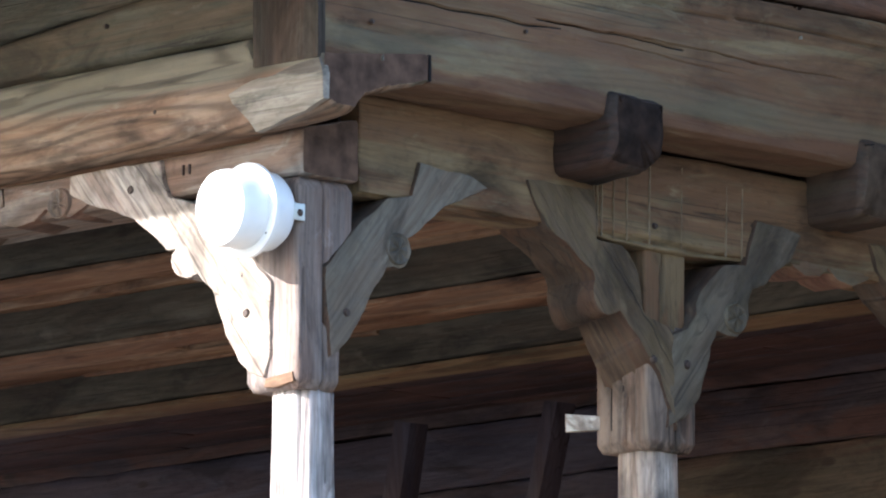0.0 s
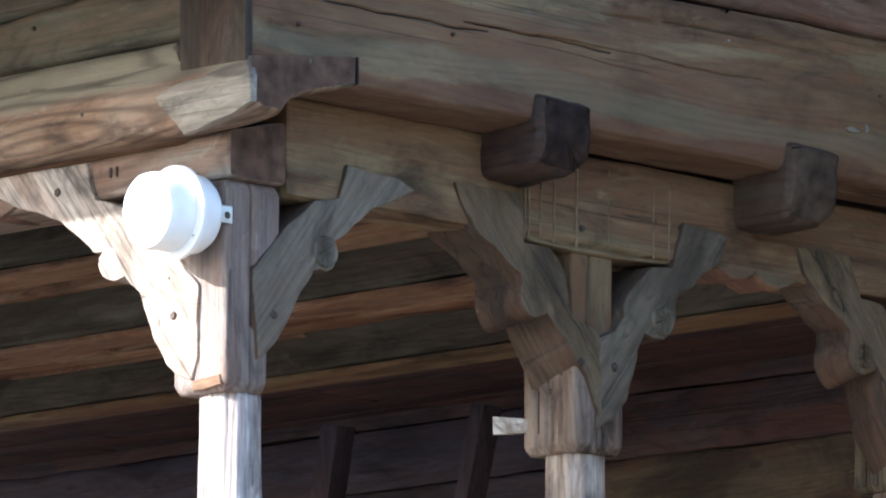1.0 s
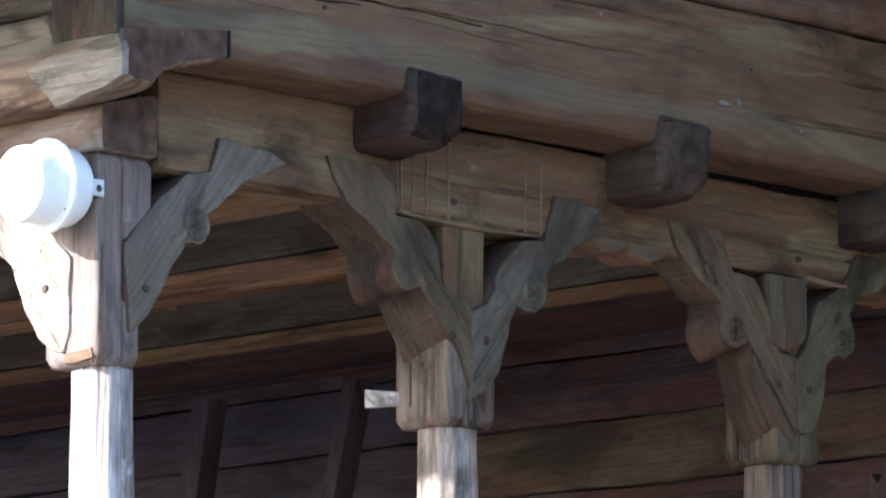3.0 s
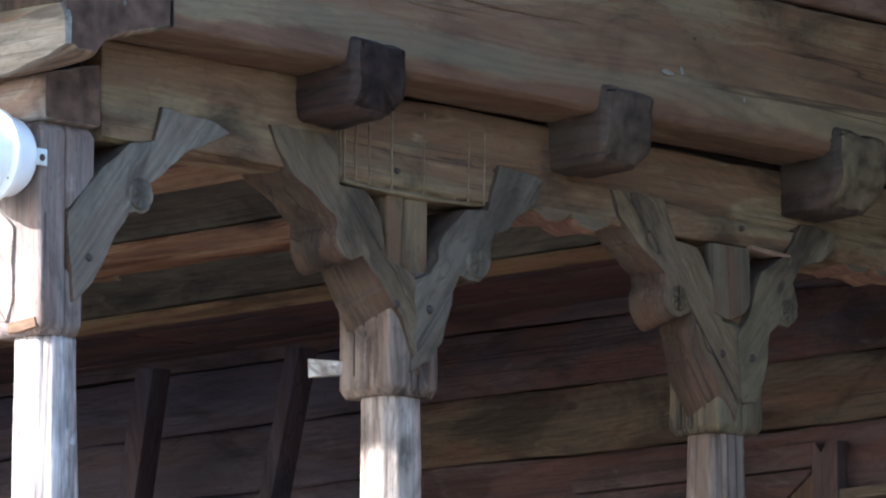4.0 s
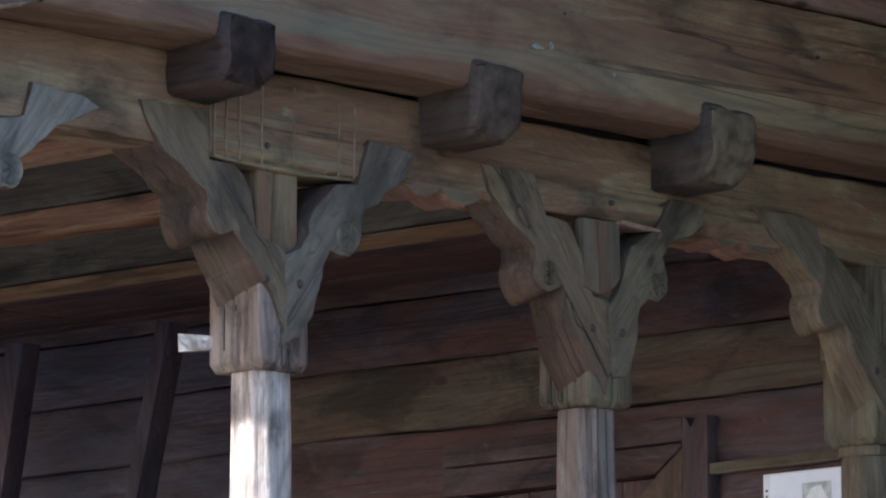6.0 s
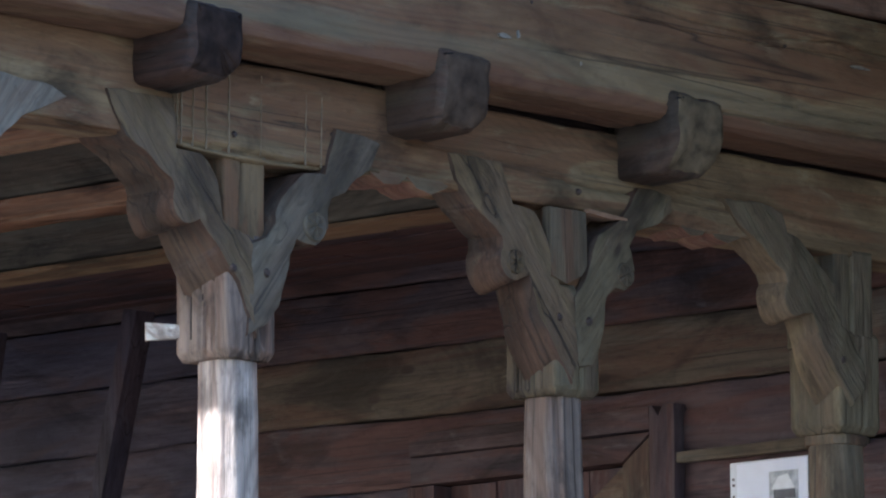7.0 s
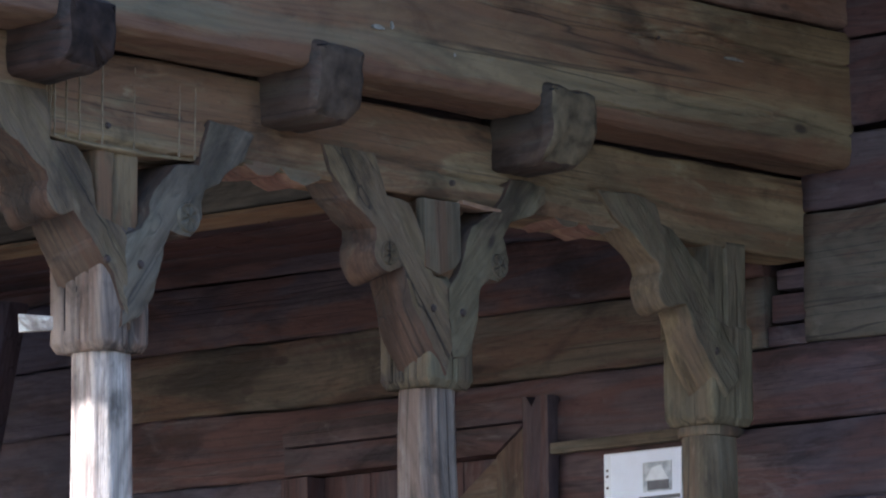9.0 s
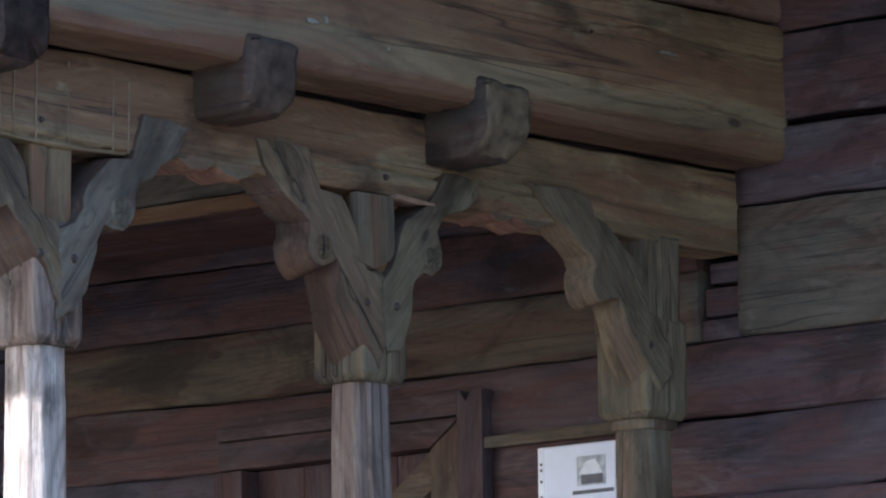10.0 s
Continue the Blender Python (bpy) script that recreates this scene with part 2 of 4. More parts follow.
WOOD["washed", "y"] = wood("timber_washed", "y", ((0.14, 0.092, 0.058), (0.225, 0.155, 0.100), (0.285, 0.205, 0.145)), (0.27, 0.225, 0.175), 0.35, heart=(0.19, 0.105, 0.060), fine=0.5, rings=0.75, wash=((0.112, 0.5, (0.142, 0.132, 0.096), 0.8),))
WOOD["sidelog", "x"] = wood("timber_side_log", "x", BROWN, (0.180, 0.148, 0.088), 0.34, heart=(0.142, 0.072, 0.036), band=0.7, fine=0.32, rings=0.2, wash=((-0.02, 0.052, (0.110, 0.056, 0.034), 0.6), (0.060, 0.125, (0.150, 0.128, 0.080), 0.42), (0.135, 0.225, (0.130, 0.070, 0.038), 0.5)))
WOOD["bleach", "y"] = wood("timber_bleached", "y", ((0.17, 0.140, 0.105), (0.26, 0.222, 0.172), (0.32, 0.28, 0.225)), (0.31, 0.28, 0.225), 0.55, heart=(0.22, 0.15, 0.10), band=0.3, fine=0.7)
WOOD["char", "y"] = wood("timber_charred", "y", ((0.018, 0.014, 0.012), (0.034, 0.025, 0.020), (0.052, 0.036, 0.026)), (0.048, 0.040, 0.034), 0.35, heart=(0.070, 0.034, 0.022), band=0.6)
# near-black colour painted for the shade inside splits and the open joint
CRACK = plain("crack_shade", (0.014, 0.012, 0.012), 0.95, 0.0, 0.3)
SCRATCH = plain("raw_saw_mark", (0.185, 0.142, 0.090), 0.9, 0.0, 0.3)
SCUFF = plain("lime_scuff", (0.19, 0.175, 0.145), 0.95, 0.0, 0.4, 60)
ENDDUSK = plain("end_grain_dusk", (0.054, 0.038, 0.026), 0.9, 0.0, 0.5, 24)
ENDCHAR = plain("end_grain_black", (0.023, 0.014, 0.010), 0.85, 0.0, 0.55, 30)
ENDGREEN = plain("end_grain_green", (0.094, 0.072, 0.043), 0.85, 0.0, 0.5, 26)
ENDGRAIN = plain("end_grain", (0.082, 0.050, 0.034), 0.85, 0.0, 0.5, 22)
WOOD["fresh", "x"] = wood("timber_fresh", "x", ((0.50, 0.45, 0.36), (0.62, 0.57, 0.47), (0.70, 0.65, 0.55)), (0.7, 0.67, 0.6), 0.5, 0.2)
IRON = plain("rusty_iron", (0.075, 0.055, 0.045), 0.7, 0.6)
WHITE = plain("white_enamel", (0.87, 0.87, 0.85), 0.35, 0.0, 0.04)
STEEL = plain("galvanised_steel", (0.60, 0.61, 0.56), 0.45, 0.5, 0.12)
PAPER = plain("paper", (0.62, 0.65, 0.74), 0.5, 0.0, 0.03)
INK = plain("ink", (0.10, 0.10, 0.11), 0.7, 0.0, 0.2)
INKPALE = plain("ink_pale", (0.38, 0.40, 0.43), 0.7, 0.0, 0.3, 60)
STONE = plain("stone", (0.20, 0.185, 0.165), 0.9, 0.0, 0.3, 6)
EARTH = plain("earth", (0.185, 0.178, 0.158), 0.95, 0.0, 0.35, 2.5)
SHINGLE = plain("shingle", (0.12, 0.10, 0.085), 0.9, 0.0, 0.35, 8)


UNDER = WOOD["ember", "x"]


# ---- building blocks ----
BASE = {}


def mesh_object(name, mesh_or_bm, material, second=None):
    if isinstance(mesh_or_bm, bmesh.types.BMesh):
        me = bpy.data.meshes.new(name)
        mesh_or_bm.to_mesh(me)
        mesh_or_bm.free()
    else:
        me = mesh_or_bm
    me.materials.append(material)
    if any(f.material_index for f in me.polygons):
        me.materials.append(second or ENDGRAIN)
        me.materials.append(UNDER)
        me.materials.append(CRACK)
    return new(name, me)


def thing(name, base, label, category, group="", kind=""):
    ob = new(name)
    ob.location = base
    ob.empty_display_size = 0.1
    BASE[ob.name] = Vector(base)
    return tagged(ob, label, category, group, kind)


def part(name, bm, material, parent, label="", second=None):
    """One mesh, given in world metres, as a part of a thing or of a part."""
    ob = mesh_object(name, bm, material, second)
    at = BASE[parent.name]
    ob.data.transform(Matrix.Translation(-at))
    ob.parent = parent
    BASE[ob.name] = at
    return tagged(ob, label)


def solo(name, bm, material, label, category, group="", kind="", second=None):
    return tagged(mesh_object(name, bm, material, second), label, category, group, kind)


def rounded(p0, q0, p1, q1, r, k=3):
    """A rectangle with rounded corners, anticlockwise."""
    pts = []
    for cx, cy, a0 in ((p1 - r, q0 + r, -90), (p1 - r, q1 - r, 0), (p0 + r, q1 - r, 90), (p0 + r, q0 + r, 180)):
        for i in range(k + 1):
            a = radians(a0 + 90 * i / k)
            pts.append((cx + r * math.cos(a), cy + r * math.sin(a)))
    return pts


def dense(poly, step):
    out = []
    for (a, b), (c, d) in zip(poly, poly[1:] + poly[:1]):
        k = max(1, int(math.hypot(c - a, d - b) / step + 0.5))
        out += [(a + (c - a) * i / k, b + (d - b) * i / k) for i in range(k)]
    return out


def sweep(axis, a, b, section, seg=40, amp=0.004, step=0.012, scale=None, centre=None, cracks=0, seed=0, bow=0.0, chip=0.0, depth=0.012, ends=False, split=(), under=False, wander=0.004):
    """A hewn timber from a to b along one axis: its section (two other axes, in order) swept with uneven faces and open splits."""
    sec = dense(section, step)
    k = len(sec)
    cp = centre or (sum(p for p, q in sec) / k, sum(q for p, q in sec) / k)
    rng = random.Random(seed * 77 + 5)
    splits = [(rng.random() * k, a + (b - a) * rng.uniform(-0.1, 0.7), (b - a) * rng.uniform(0.2, 0.6), rng.uniform(0.35, 0.7)) for _ in range(cracks)]
    nrm = []
    for i in range(k):
        (p0, q0), (p1, q1) = sec[i - 1], sec[(i + 1) % k]
        d = math.hypot(p1 - p0, q1 - q0) or 1
        nrm.append(((q1 - q0) / d, -(p1 - p0) / d))
    verts, faces, deep_at = [], [], set()
    for j in range(seg + 1):
        f = j / seg
        s = a + (b - a) * f
        sc = scale(f) if scale else 1.0
        bend = bow * math.sin(math.pi * f)
        rim = chip * max(0.0, 1 - min(f, 1 - f) * abs(b - a) / 0.02)
        for i, (p, q) in enumerate(sec):
            d = amp * (1.6 * noise.noise((s * 1.7 + seed * 9.1, p * 6, q * 6 + seed)) + 0.8 * noise.noise((s * 6.0, p * 25 + seed * 3.3, q * 25)))
            d -= rim
            for u0, s0, ln, w in splits:
                t = (s - s0) / ln
                if 0 < t < 1:
                    du = abs(i - u0 - 2.5 * noise.noise((s * 2.2, u0, seed)) / step * 0.012)
                    if du < w:
                        d -= depth * math.sin(math.pi * t) ** 0.5
            for p0, q0, s0, s1, w, deep in split:
                if s0 < s < s1 and math.hypot(p - p0 - wander * noise.noise((s * 5, p0, 2)), q - q0 - wander * noise.noise((s * 3.1, q0 * 9, 5))) < w:
                    d -= deep * min(1.0, 12 * min(s - s0, s1 - s))
                    deep_at.add(j * k + i)
            x, y = cp[0] + (p - cp[0]) * sc + nrm[i][0] * d, cp[1] + (q - cp[1]) * sc + nrm[i][1] * d + bend
            verts.append({"x": (s, x, y), "y": (x, s, y), "z": (x, y, s)}[axis])
    for j in range(seg):
        for i in range(k):
            faces.append((j * k + i, j * k + (i + 1) % k, (j + 1) * k + (i + 1) % k, (j + 1) * k + i))
    faces.append(tuple(range(k - 1, -1, -1)))
    faces.append(tuple(range(seg * k, seg * k + k)))
    me = bpy.data.meshes.new("timber")
    me.from_pydata(verts, [], faces)
    bm = bmesh.new()
    bm.from_mesh(me)
    bpy.data.meshes.remove(me)
    bmesh.ops.recalc_face_normals(bm, faces=bm.faces)
    bm.verts.ensure_lookup_table()
    for fc in bm.faces:
        fc.smooth = len(fc.verts) == 4
        if deep_at and len(fc.verts) == 4 and all(v.index in deep_at for v in fc.verts):
            fc.material_index = 3
        elif ends and len(fc.verts) > 4:
            fc.material_index = 1
        elif under and fc.normal.z < -0.75 and fc.calc_center_median().z < min(q for p, q in section) + 0.03:
            fc.material_index = 2
    return bm


def slab(outline, axis, lo, hi, bevel=0.006, amp=0.0, seed=0, flank=False):
    """A board of that outline (two other axes, in order), from lo to hi along the axis, with eased edges."""
    bm = bmesh.new()

    def put(p, q, s):
        return {"x": (s, p, q), "y": (p, s, q), "z": (p, q, s)}[axis]
    low = [bm.verts.new(put(p, q, lo)) for p, q in outline]
    high = [bm.verts.new(put(p, q, hi)) for p, q in outline]
    k = len(outline)
    bm.faces.new(low)
    bm.faces.new(high)
    for i in range(k):
        bm.faces.new((low[i], low[(i + 1) % k], high[(i + 1) % k], high[i]))
    bmesh.ops.recalc_face_normals(bm, faces=bm.faces)
    if bevel:
        ring = [e for e in bm.edges if (e.verts[0] in low) == (e.verts[1] in low)]
        bmesh.ops.bevel(bm, geom=ring, offset=bevel, segments=2, affect="EDGES", profile=0.6, clamp_overlap=True)
    if amp:
        for v in bm.verts:
            v.co += amp * Vector((noise.noise(v.co * 14 + Vector((seed, 0, 0))), noise.noise(v.co * 14 + Vector((0, seed + 5, 0))), noise.noise(v.co * 14 + Vector((0, 3, seed)))))
    bm.normal_update()
    for e in bm.edges:
        if len(e.link_faces) == 2 and e.calc_face_angle() > radians(42):
            e.smooth = False
    for fc in bm.faces:
        fc.smooth = True
        if flank and abs(fc.normal["xyz".index(axis)]) < 0.5:
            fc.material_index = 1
    return bm


def hewn(outline, axis, lo, hi, seed=0, sink=0.0, cell=0.016):
    """A thick carved board: its broad faces hold a fine net, with the hollows that an adze leaves and worn edges."""
    out = dense(outline, cell)
    bm = slab(out, axis, lo, hi, 0.009, 0.0, 0, True)
    k = "xyz".index(axis)
    a, b = [i for i in range(3) if i != k]
    broad = [f for f in bm.faces if abs(f.normal[k]) > 0.9 and len(f.verts) > 8]
    bmesh.ops.triangulate(bm, faces=broad)
    lo_p, hi_p = min(p for p, q in out), max(p for p, q in out)
    lo_q, hi_q = min(q for p, q in out), max(q for p, q in out)
    for i in range(1, int((hi_p - lo_p) / 0.022)):
        at, no = [0, 0, 0], [0, 0, 0]
        at[a], no[a] = lo_p + 0.022 * i, 1
        bmesh.ops.bisect_plane(bm, geom=bm.verts[:] + bm.edges[:] + bm.faces[:], plane_co=at, plane_no=no)
    for i in range(1, int((hi_q - lo_q) / 0.022)):
        at, no = [0, 0, 0], [0, 0, 0]
        at[b], no[b] = lo_q + 0.022 * i, 1
        bmesh.ops.bisect_plane(bm, geom=bm.verts[:] + bm.edges[:] + bm.faces[:], plane_co=at, plane_no=no)
    for v in bm.verts:
        p = v.co.copy()
        # the lower back of the board hangs deeper than its face
        v.co.z -= sink * min(1.0, max(0.0, (3.93 - p.z) / 0.12)) * max(0.0, p[k] - lo) / (hi - lo)
        d = 0.006 * noise.noise((p.x * 20 + seed * 3.7, p.y * 20, p.z * 13)) + 0.003 * noise.noise((p.x * 47, p.y * 47 + seed, p.z * 31))
        v.co[k] += d if p[k] > (lo + hi) / 2 else d - 0.001
        v.co[a] += 0.006 * noise.noise((p.x * 15, p.y * 19 + seed, p.z * 15))
        v.co[b] += 0.005 * noise.noise((p.x * 15 + 9, p.y * 19, p.z * 15 + seed))
    bm.normal_update()
    return bm


def box(x0, y0, z0, x1, y1, z1, bevel=0.004, amp=0.0, seed=0):
    return slab([(x0, y0), (x1, y0), (x1, y1), (x0, y1)], "z", z0, z1, bevel, amp, seed)


def turned(rings, at, to, sides=24):
    """A round body: (radius, distance) rings along the way from at to to."""
    at, way = Vector(at), (Vector(to) - Vector(at)).normalized()
    m = Matrix.Translation(at) @ way.to_track_quat("Z", "Y").to_matrix().to_4x4()
    bm = bmesh.new()
    rows = []
    for r, d in rings:
        rows.append([bm.verts.new(m @ Vector((r * math.cos(2 * math.pi * i / sides), r * math.sin(2 * math.pi * i / sides), d))) for i in range(sides)])
    for a, b in zip(rows, rows[1:]):
        for i in range(sides):
            bm.faces.new((a[i], a[(i + 1) % sides], b[(i + 1) % sides], b[i]))
    bm.faces.new(rows[0][::-1])
    bm.faces.new(rows[-1])
    bmesh.ops.recalc_face_normals(bm, faces=bm.faces)
    for e in bm.edges:
        e.smooth = not (len(e.link_faces) == 2 and e.calc_face_angle() > radians(40))
    for fc in bm.faces:
        fc.smooth = len(fc.verts) == 4
    return bm


def arc(cx, cy, r, a0, a1, k=8):
    return [(cx + r * math.cos(radians(a0 + (a1 - a0) * i / k)), cy + r * math.sin(radians(a0 + (a1 - a0) * i / k))) for i in range(k + 1)]


# ---- the setting ----
FLOOR = 1.55
ground = solo("ground", box(-300, -300, -0.3, 300, 300, 0.0, 0), EARTH, "dry trodden earth round the old house", "ground", kind="structure")
floor = solo("floor", box(-0.25, -0.25, 0.0, 3.9, 5.9, FLOOR - 0.04, 0.02), STONE, "raised stone plinth of the porch", "floor", kind="structure")
# unseen deck, added to limit sunlight bouncing up into the porch
porch_deck = solo("porch_deck", box(-0.2, -0.2, FLOOR - 0.038, 3.9, 5.85, FLOOR, 0.006), WOOD["brown", "x"], "unseen brown deck that sets the bounce in the porch", "deck", kind="structure")
# unseen parapets, added to keep light out of the porch
parapet = solo("parapet", box(0.03, 0.16, FLOOR, 0.07, 5.6, FLOOR + 0.35, 0.004), WOOD["brown", "y"], "unseen boards between the front posts that dim the porch", "parapet", kind="structure")
parapet_side = solo("parapet_side", box(0.16, 0.03, FLOOR, 3.66, 0.07, FLOOR + 0.75, 0.004), WOOD["brown", "x"], "unseen boards between the side posts that dim the porch", "parapet", kind="structure")

# side wall plate carried by the posts, and the log wall over it
bm = sweep("x", 0.178, 3.70, rounded(0.0, 4.066, 0.15, 4.276, 0.008), 260, 0.005, 0.008, cracks=9, seed=3)
for v in bm.verts:
    # it lies tight under the log beside the corner, and sags a little over the second post
    if v.co.z > 4.2 and v.co.x < 0.80:
        v.co.z += 0.010
    elif v.co.z > 4.2:
        v.co.z -= 0.006 * min(1.0, max(0.0, (3.45 - v.co.x) / 0.5))
    if v.co.z < 4.1:
        v.co.z -= 0.014 * max(0.0, 1 - ((v.co.x - 1.18) / 0.26) ** 2)
beam_side = solo("beam_side", bm,
                 WOOD["brown", "x"], "weathered brown hewn beam resting on the carved posts", "beam", kind="structure")
bm = sweep("y", -0.012, 5.6, rounded(0.0, 4.085, 0.168, 4.176, 0.010), 400, 0.003, 0.010, cracks=3, seed=4, chip=0.004, ends=True)
for v in bm.verts:
    if v.co.y < 0.12 and v.co.z > 4.15:
        v.co.z += 0.010 + 0.24 * max(0.0, v.co.x)
beam_front = solo("beam_front", bm,
                  WOOD["rust", "y"], "brown hewn beam under the front logs with a dark end", "beam", kind="structure")

wall_side = thing("wall_side", (0, 0, 4.28), "weathered log wall over the side beam", "wall", kind="structure")
# flat underside, then an upright hewn face
low = [(0.05, 4.294), (0.012, 4.294), (-0.004, 4.284), (-0.135, 4.287), (-0.152, 4.298), (-0.160, 4.33)] + [(-0.161, 4.436 + 0.002 * k) for k in range(29)] + [(-0.161, 4.506 + 0.002 * k) for k in range(12)] + [(-0.161, 4.612), (-0.150, 4.634), (0.05, 4.638), (0.05, 4.40)]
bm = sweep("x", -0.086, 3.70, low[::-1], 460, 0.0045, 0.005, cracks=14, seed=11, chip=0.006, ends=True, under=True, wander=0.0,
                  split=[(-0.161, 4.462, 0.13, 0.64, 0.0024, 0.010), (-0.161, 4.476, 0.56, 1.04, 0.0024, 0.010), (-0.161, 4.450, 0.72, 1.22, 0.0014, 0.006), (-0.161, 4.516, 2.25, 3.20, 0.0014, 0.006), (-0.161, 4.440, 2.6, 2.9, 0.0014, 0.006)])
for v in bm.verts:
    # the splits follow the fibre, which is not straight
    if v.co.y < -0.12:
        k = min(1.0, max(0.0, min(v.co.z - 4.31, 4.60 - v.co.z) / 0.06))
        v.co.z += k * (0.022 * noise.noise((v.co.x * 2.3, v.co.z * 3, 1.5)) + 0.006 * noise.noise((v.co.x * 11, v.co.z * 6, 4.5)))
part("log", bm, WOOD["sidelog", "x"], wall_side)
mid = [(0.05, 4.644), (-0.140, 4.644), (-0.155, 4.657), (-0.160, 4.76), (-0.14, 4.80), (0.05, 4.80)]
part("log", sweep("x", -0.09, 3.70, mid[::-1], 240, 0.005, 0.012, cracks=8, seed=12, chip=0.006, ends=True), WOOD["red", "x"], wall_side)
top = [(0.05, 4.803), (-0.13, 4.803), (-0.15, 4.83), (-0.15, 5.08), (-0.12, 5.12), (0.05, 5.12)]
part("log", sweep("x", -0.09, 3.70, top[::-1], 80, 0.005, 0.02, cracks=3, seed=13), WOOD["brown", "x"], wall_side)

part("packing", box(0.17, 0.055, 4.15, 3.69, 0.12, 4.45, 0), WOOD["dark", "x"], wall_side)

wall_front = thing("wall_front", (0, 0, 4.18), "weathered log wall over the front beam", "wall", kind="structure")
# wide lower log: a rounded nose at the corner
low = [(0.222, 4.290), (0.107, 4.260), (0.030, 4.226), (0.000, 4.182), (-0.060, 4.178), (-0.082, 4.190), (-0.092, 4.25), (-0.088, 4.36), (-0.074, 4.376), (0.06, 4.376), (0.222, 4.352)]
bm = sweep("y", -0.174, 5.6, low[::-1], 420, 0.004, 0.008, cracks=6, seed=21, chip=0.008, ends=True, split=[(-0.09, 4.33, -0.05, 0.9, 0.004, 0.006), (-0.09, 4.225, 0.2, 1.3, 0.004, 0.005)])
for v in bm.verts:
    if v.co.y < 0.11 and v.co.z < 4.29 and v.co.x < 0.1:
        k = min(1.0, (0.11 - v.co.y) / 0.28)
        v.co.z += 0.020 * k * k * min(1.0, (4.29 - v.co.z) / 0.09)
for v in bm.verts:
    if v.co.y < 0.054:
        v.co.z = min(v.co.z, 4.312 + 0.13 * (v.co.x + 0.09) + 0.12 * max(0.0, v.co.y + 0.1))
    if v.co.x < -0.07:
        v.co.x -= 0.006
part("log", bm, WOOD["washed", "y"], wall_front)
nose = slab(dense([(0.120, 4.262), (0.000, 4.286), (-0.168, 4.306), (-0.181, 4.270), (-0.180, 4.216), (-0.120, 4.194), (-0.052, 4.186), (0.026, 4.168), (0.056, 4.196), (0.100, 4.238)], 0.02), "x", -0.103, -0.080, 0.005, 0.007, 2)
part("hewn_end", nose, WOOD["bleach", "y"], wall_front, "pale hewn nose of the log")
part("joint", box(0.223, -0.171, 4.294, 0.229, -0.150, 4.352, 0), CRACK, wall_front, "dark open joint")
part("corner_board", box(-0.104, -0.166, 4.306, -0.084, 0.036, 4.80, 0.004, 0.004, 6), WOOD["umber", "z"], wall_front, "dark upright board at the corner")
mid = [(0.12, 4.382), (-0.045, 4.386), (-0.06, 4.40), (-0.06, 4.53), (-0.045, 4.548), (0.12, 4.55)]
bm = sweep("y", 0.042, 5.6, mid[::-1], 230, 0.004, 0.012, cracks=6, seed=22)
for v in bm.verts:
    # its upper edge falls away from the corner
    v.co.z -= max(0.0, v.co.z - 4.40) / 0.148 * (0.028 + 0.074 * (min(v.co.y, 2.0) - 0.445))
part("log", bm, WOOD["green", "y"], wall_front)
top = [(0.12, 4.555), (-0.045, 4.555), (-0.06, 4.57), (-0.06, 4.75), (-0.045, 4.77), (0.12, 4.77)]
bm = sweep("y", 0.042, 5.6, top[::-1], 160, 0.004, 0.016, cracks=5, seed=23)
for v in bm.verts:
    v.co.z -= max(0.0, 4.77 - v.co.z) / 0.215 * (0.028 + 0.074 * (min(v.co.y, 2.0) - 0.445)) + 0.003
part("log", bm, WOOD["green", "y"], wall_front)
up = [(0.12, 4.775), (-0.06, 4.775), (-0.06, 5.12), (0.12, 5.12)]
part("log", sweep("y", 0.088, 5.6, up[::-1], 60, 0.004, 0.03, seed=24), WOOD["brown", "y"], wall_front)

# house wall at the end of the porch
wall_end = thing("wall_end", (3.68, 0, FLOOR), "dark log wall of the house behind the porch", "wall", kind="structure")


def end_log(z0, z1, y0, y1, kind, seed, x=3.68, cracks=3):
    r = min(0.009, (z1 - z0) * 0.2)
    bm = sweep("y", y0, y1, [(x + 0.22, z0 + 0.002), (x + 0.22, z1 - 0.002)] + [(x + r * 0.8, z1 - 0.002), (x + 0.004, z1 - r), (x, (z0 + z1) / 2), (x + 0.004, z0 + r), (x + r * 0.8, z0 + 0.002)],
                      int(26 * (y1 - y0)), 0.006, 0.016, cracks=cracks, seed=seed)
    for v in bm.verts:
        # hewn trunks do not run straight, and each lies in the hollows of the next
        v.co.z += 0.011 * noise.noise((v.co.y * 1.4, v.co.z * 1.2, 7.5)) + 0.004 * noise.noise((v.co.y * 5.5, v.co.z * 1.5, 2.5))
    part("log", bm, WOOD[kind, "y"], wall_end)


# upper and far rows take the darker, bluer tones painted for shade
for i, (z0, z1, kind) in enumerate(((1.55, 2.0, "wall"), (2.0, 2.4, "wall"), (2.4, 2.8, "wall"), (2.8, 3.12, "wall"), (3.12, 3.46, "wall"), (3.46, 3.66, "wall"), (3.66, 3.853, "wall"), (3.853, 4.04, "greenwall"), (4.04, 4.22, "shadewall"), (4.22, 4.42, "shadewall"))):
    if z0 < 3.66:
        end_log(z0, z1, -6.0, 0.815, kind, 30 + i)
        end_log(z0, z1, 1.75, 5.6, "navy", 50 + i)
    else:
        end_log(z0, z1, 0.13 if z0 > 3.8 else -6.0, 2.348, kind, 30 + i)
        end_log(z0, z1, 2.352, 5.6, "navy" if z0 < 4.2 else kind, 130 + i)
for i, (z0, z1, kind) in enumerate(((3.855, 4.184, "greenwall"), (4.187, 4.374, "wall"), (4.393, 4.62, "wall"), (4.62, 4.9, "wall"), (4.9, 5.12, "wall"))):
    end_log(z0, z1, -6.0, -0.001, kind, 70 + i)
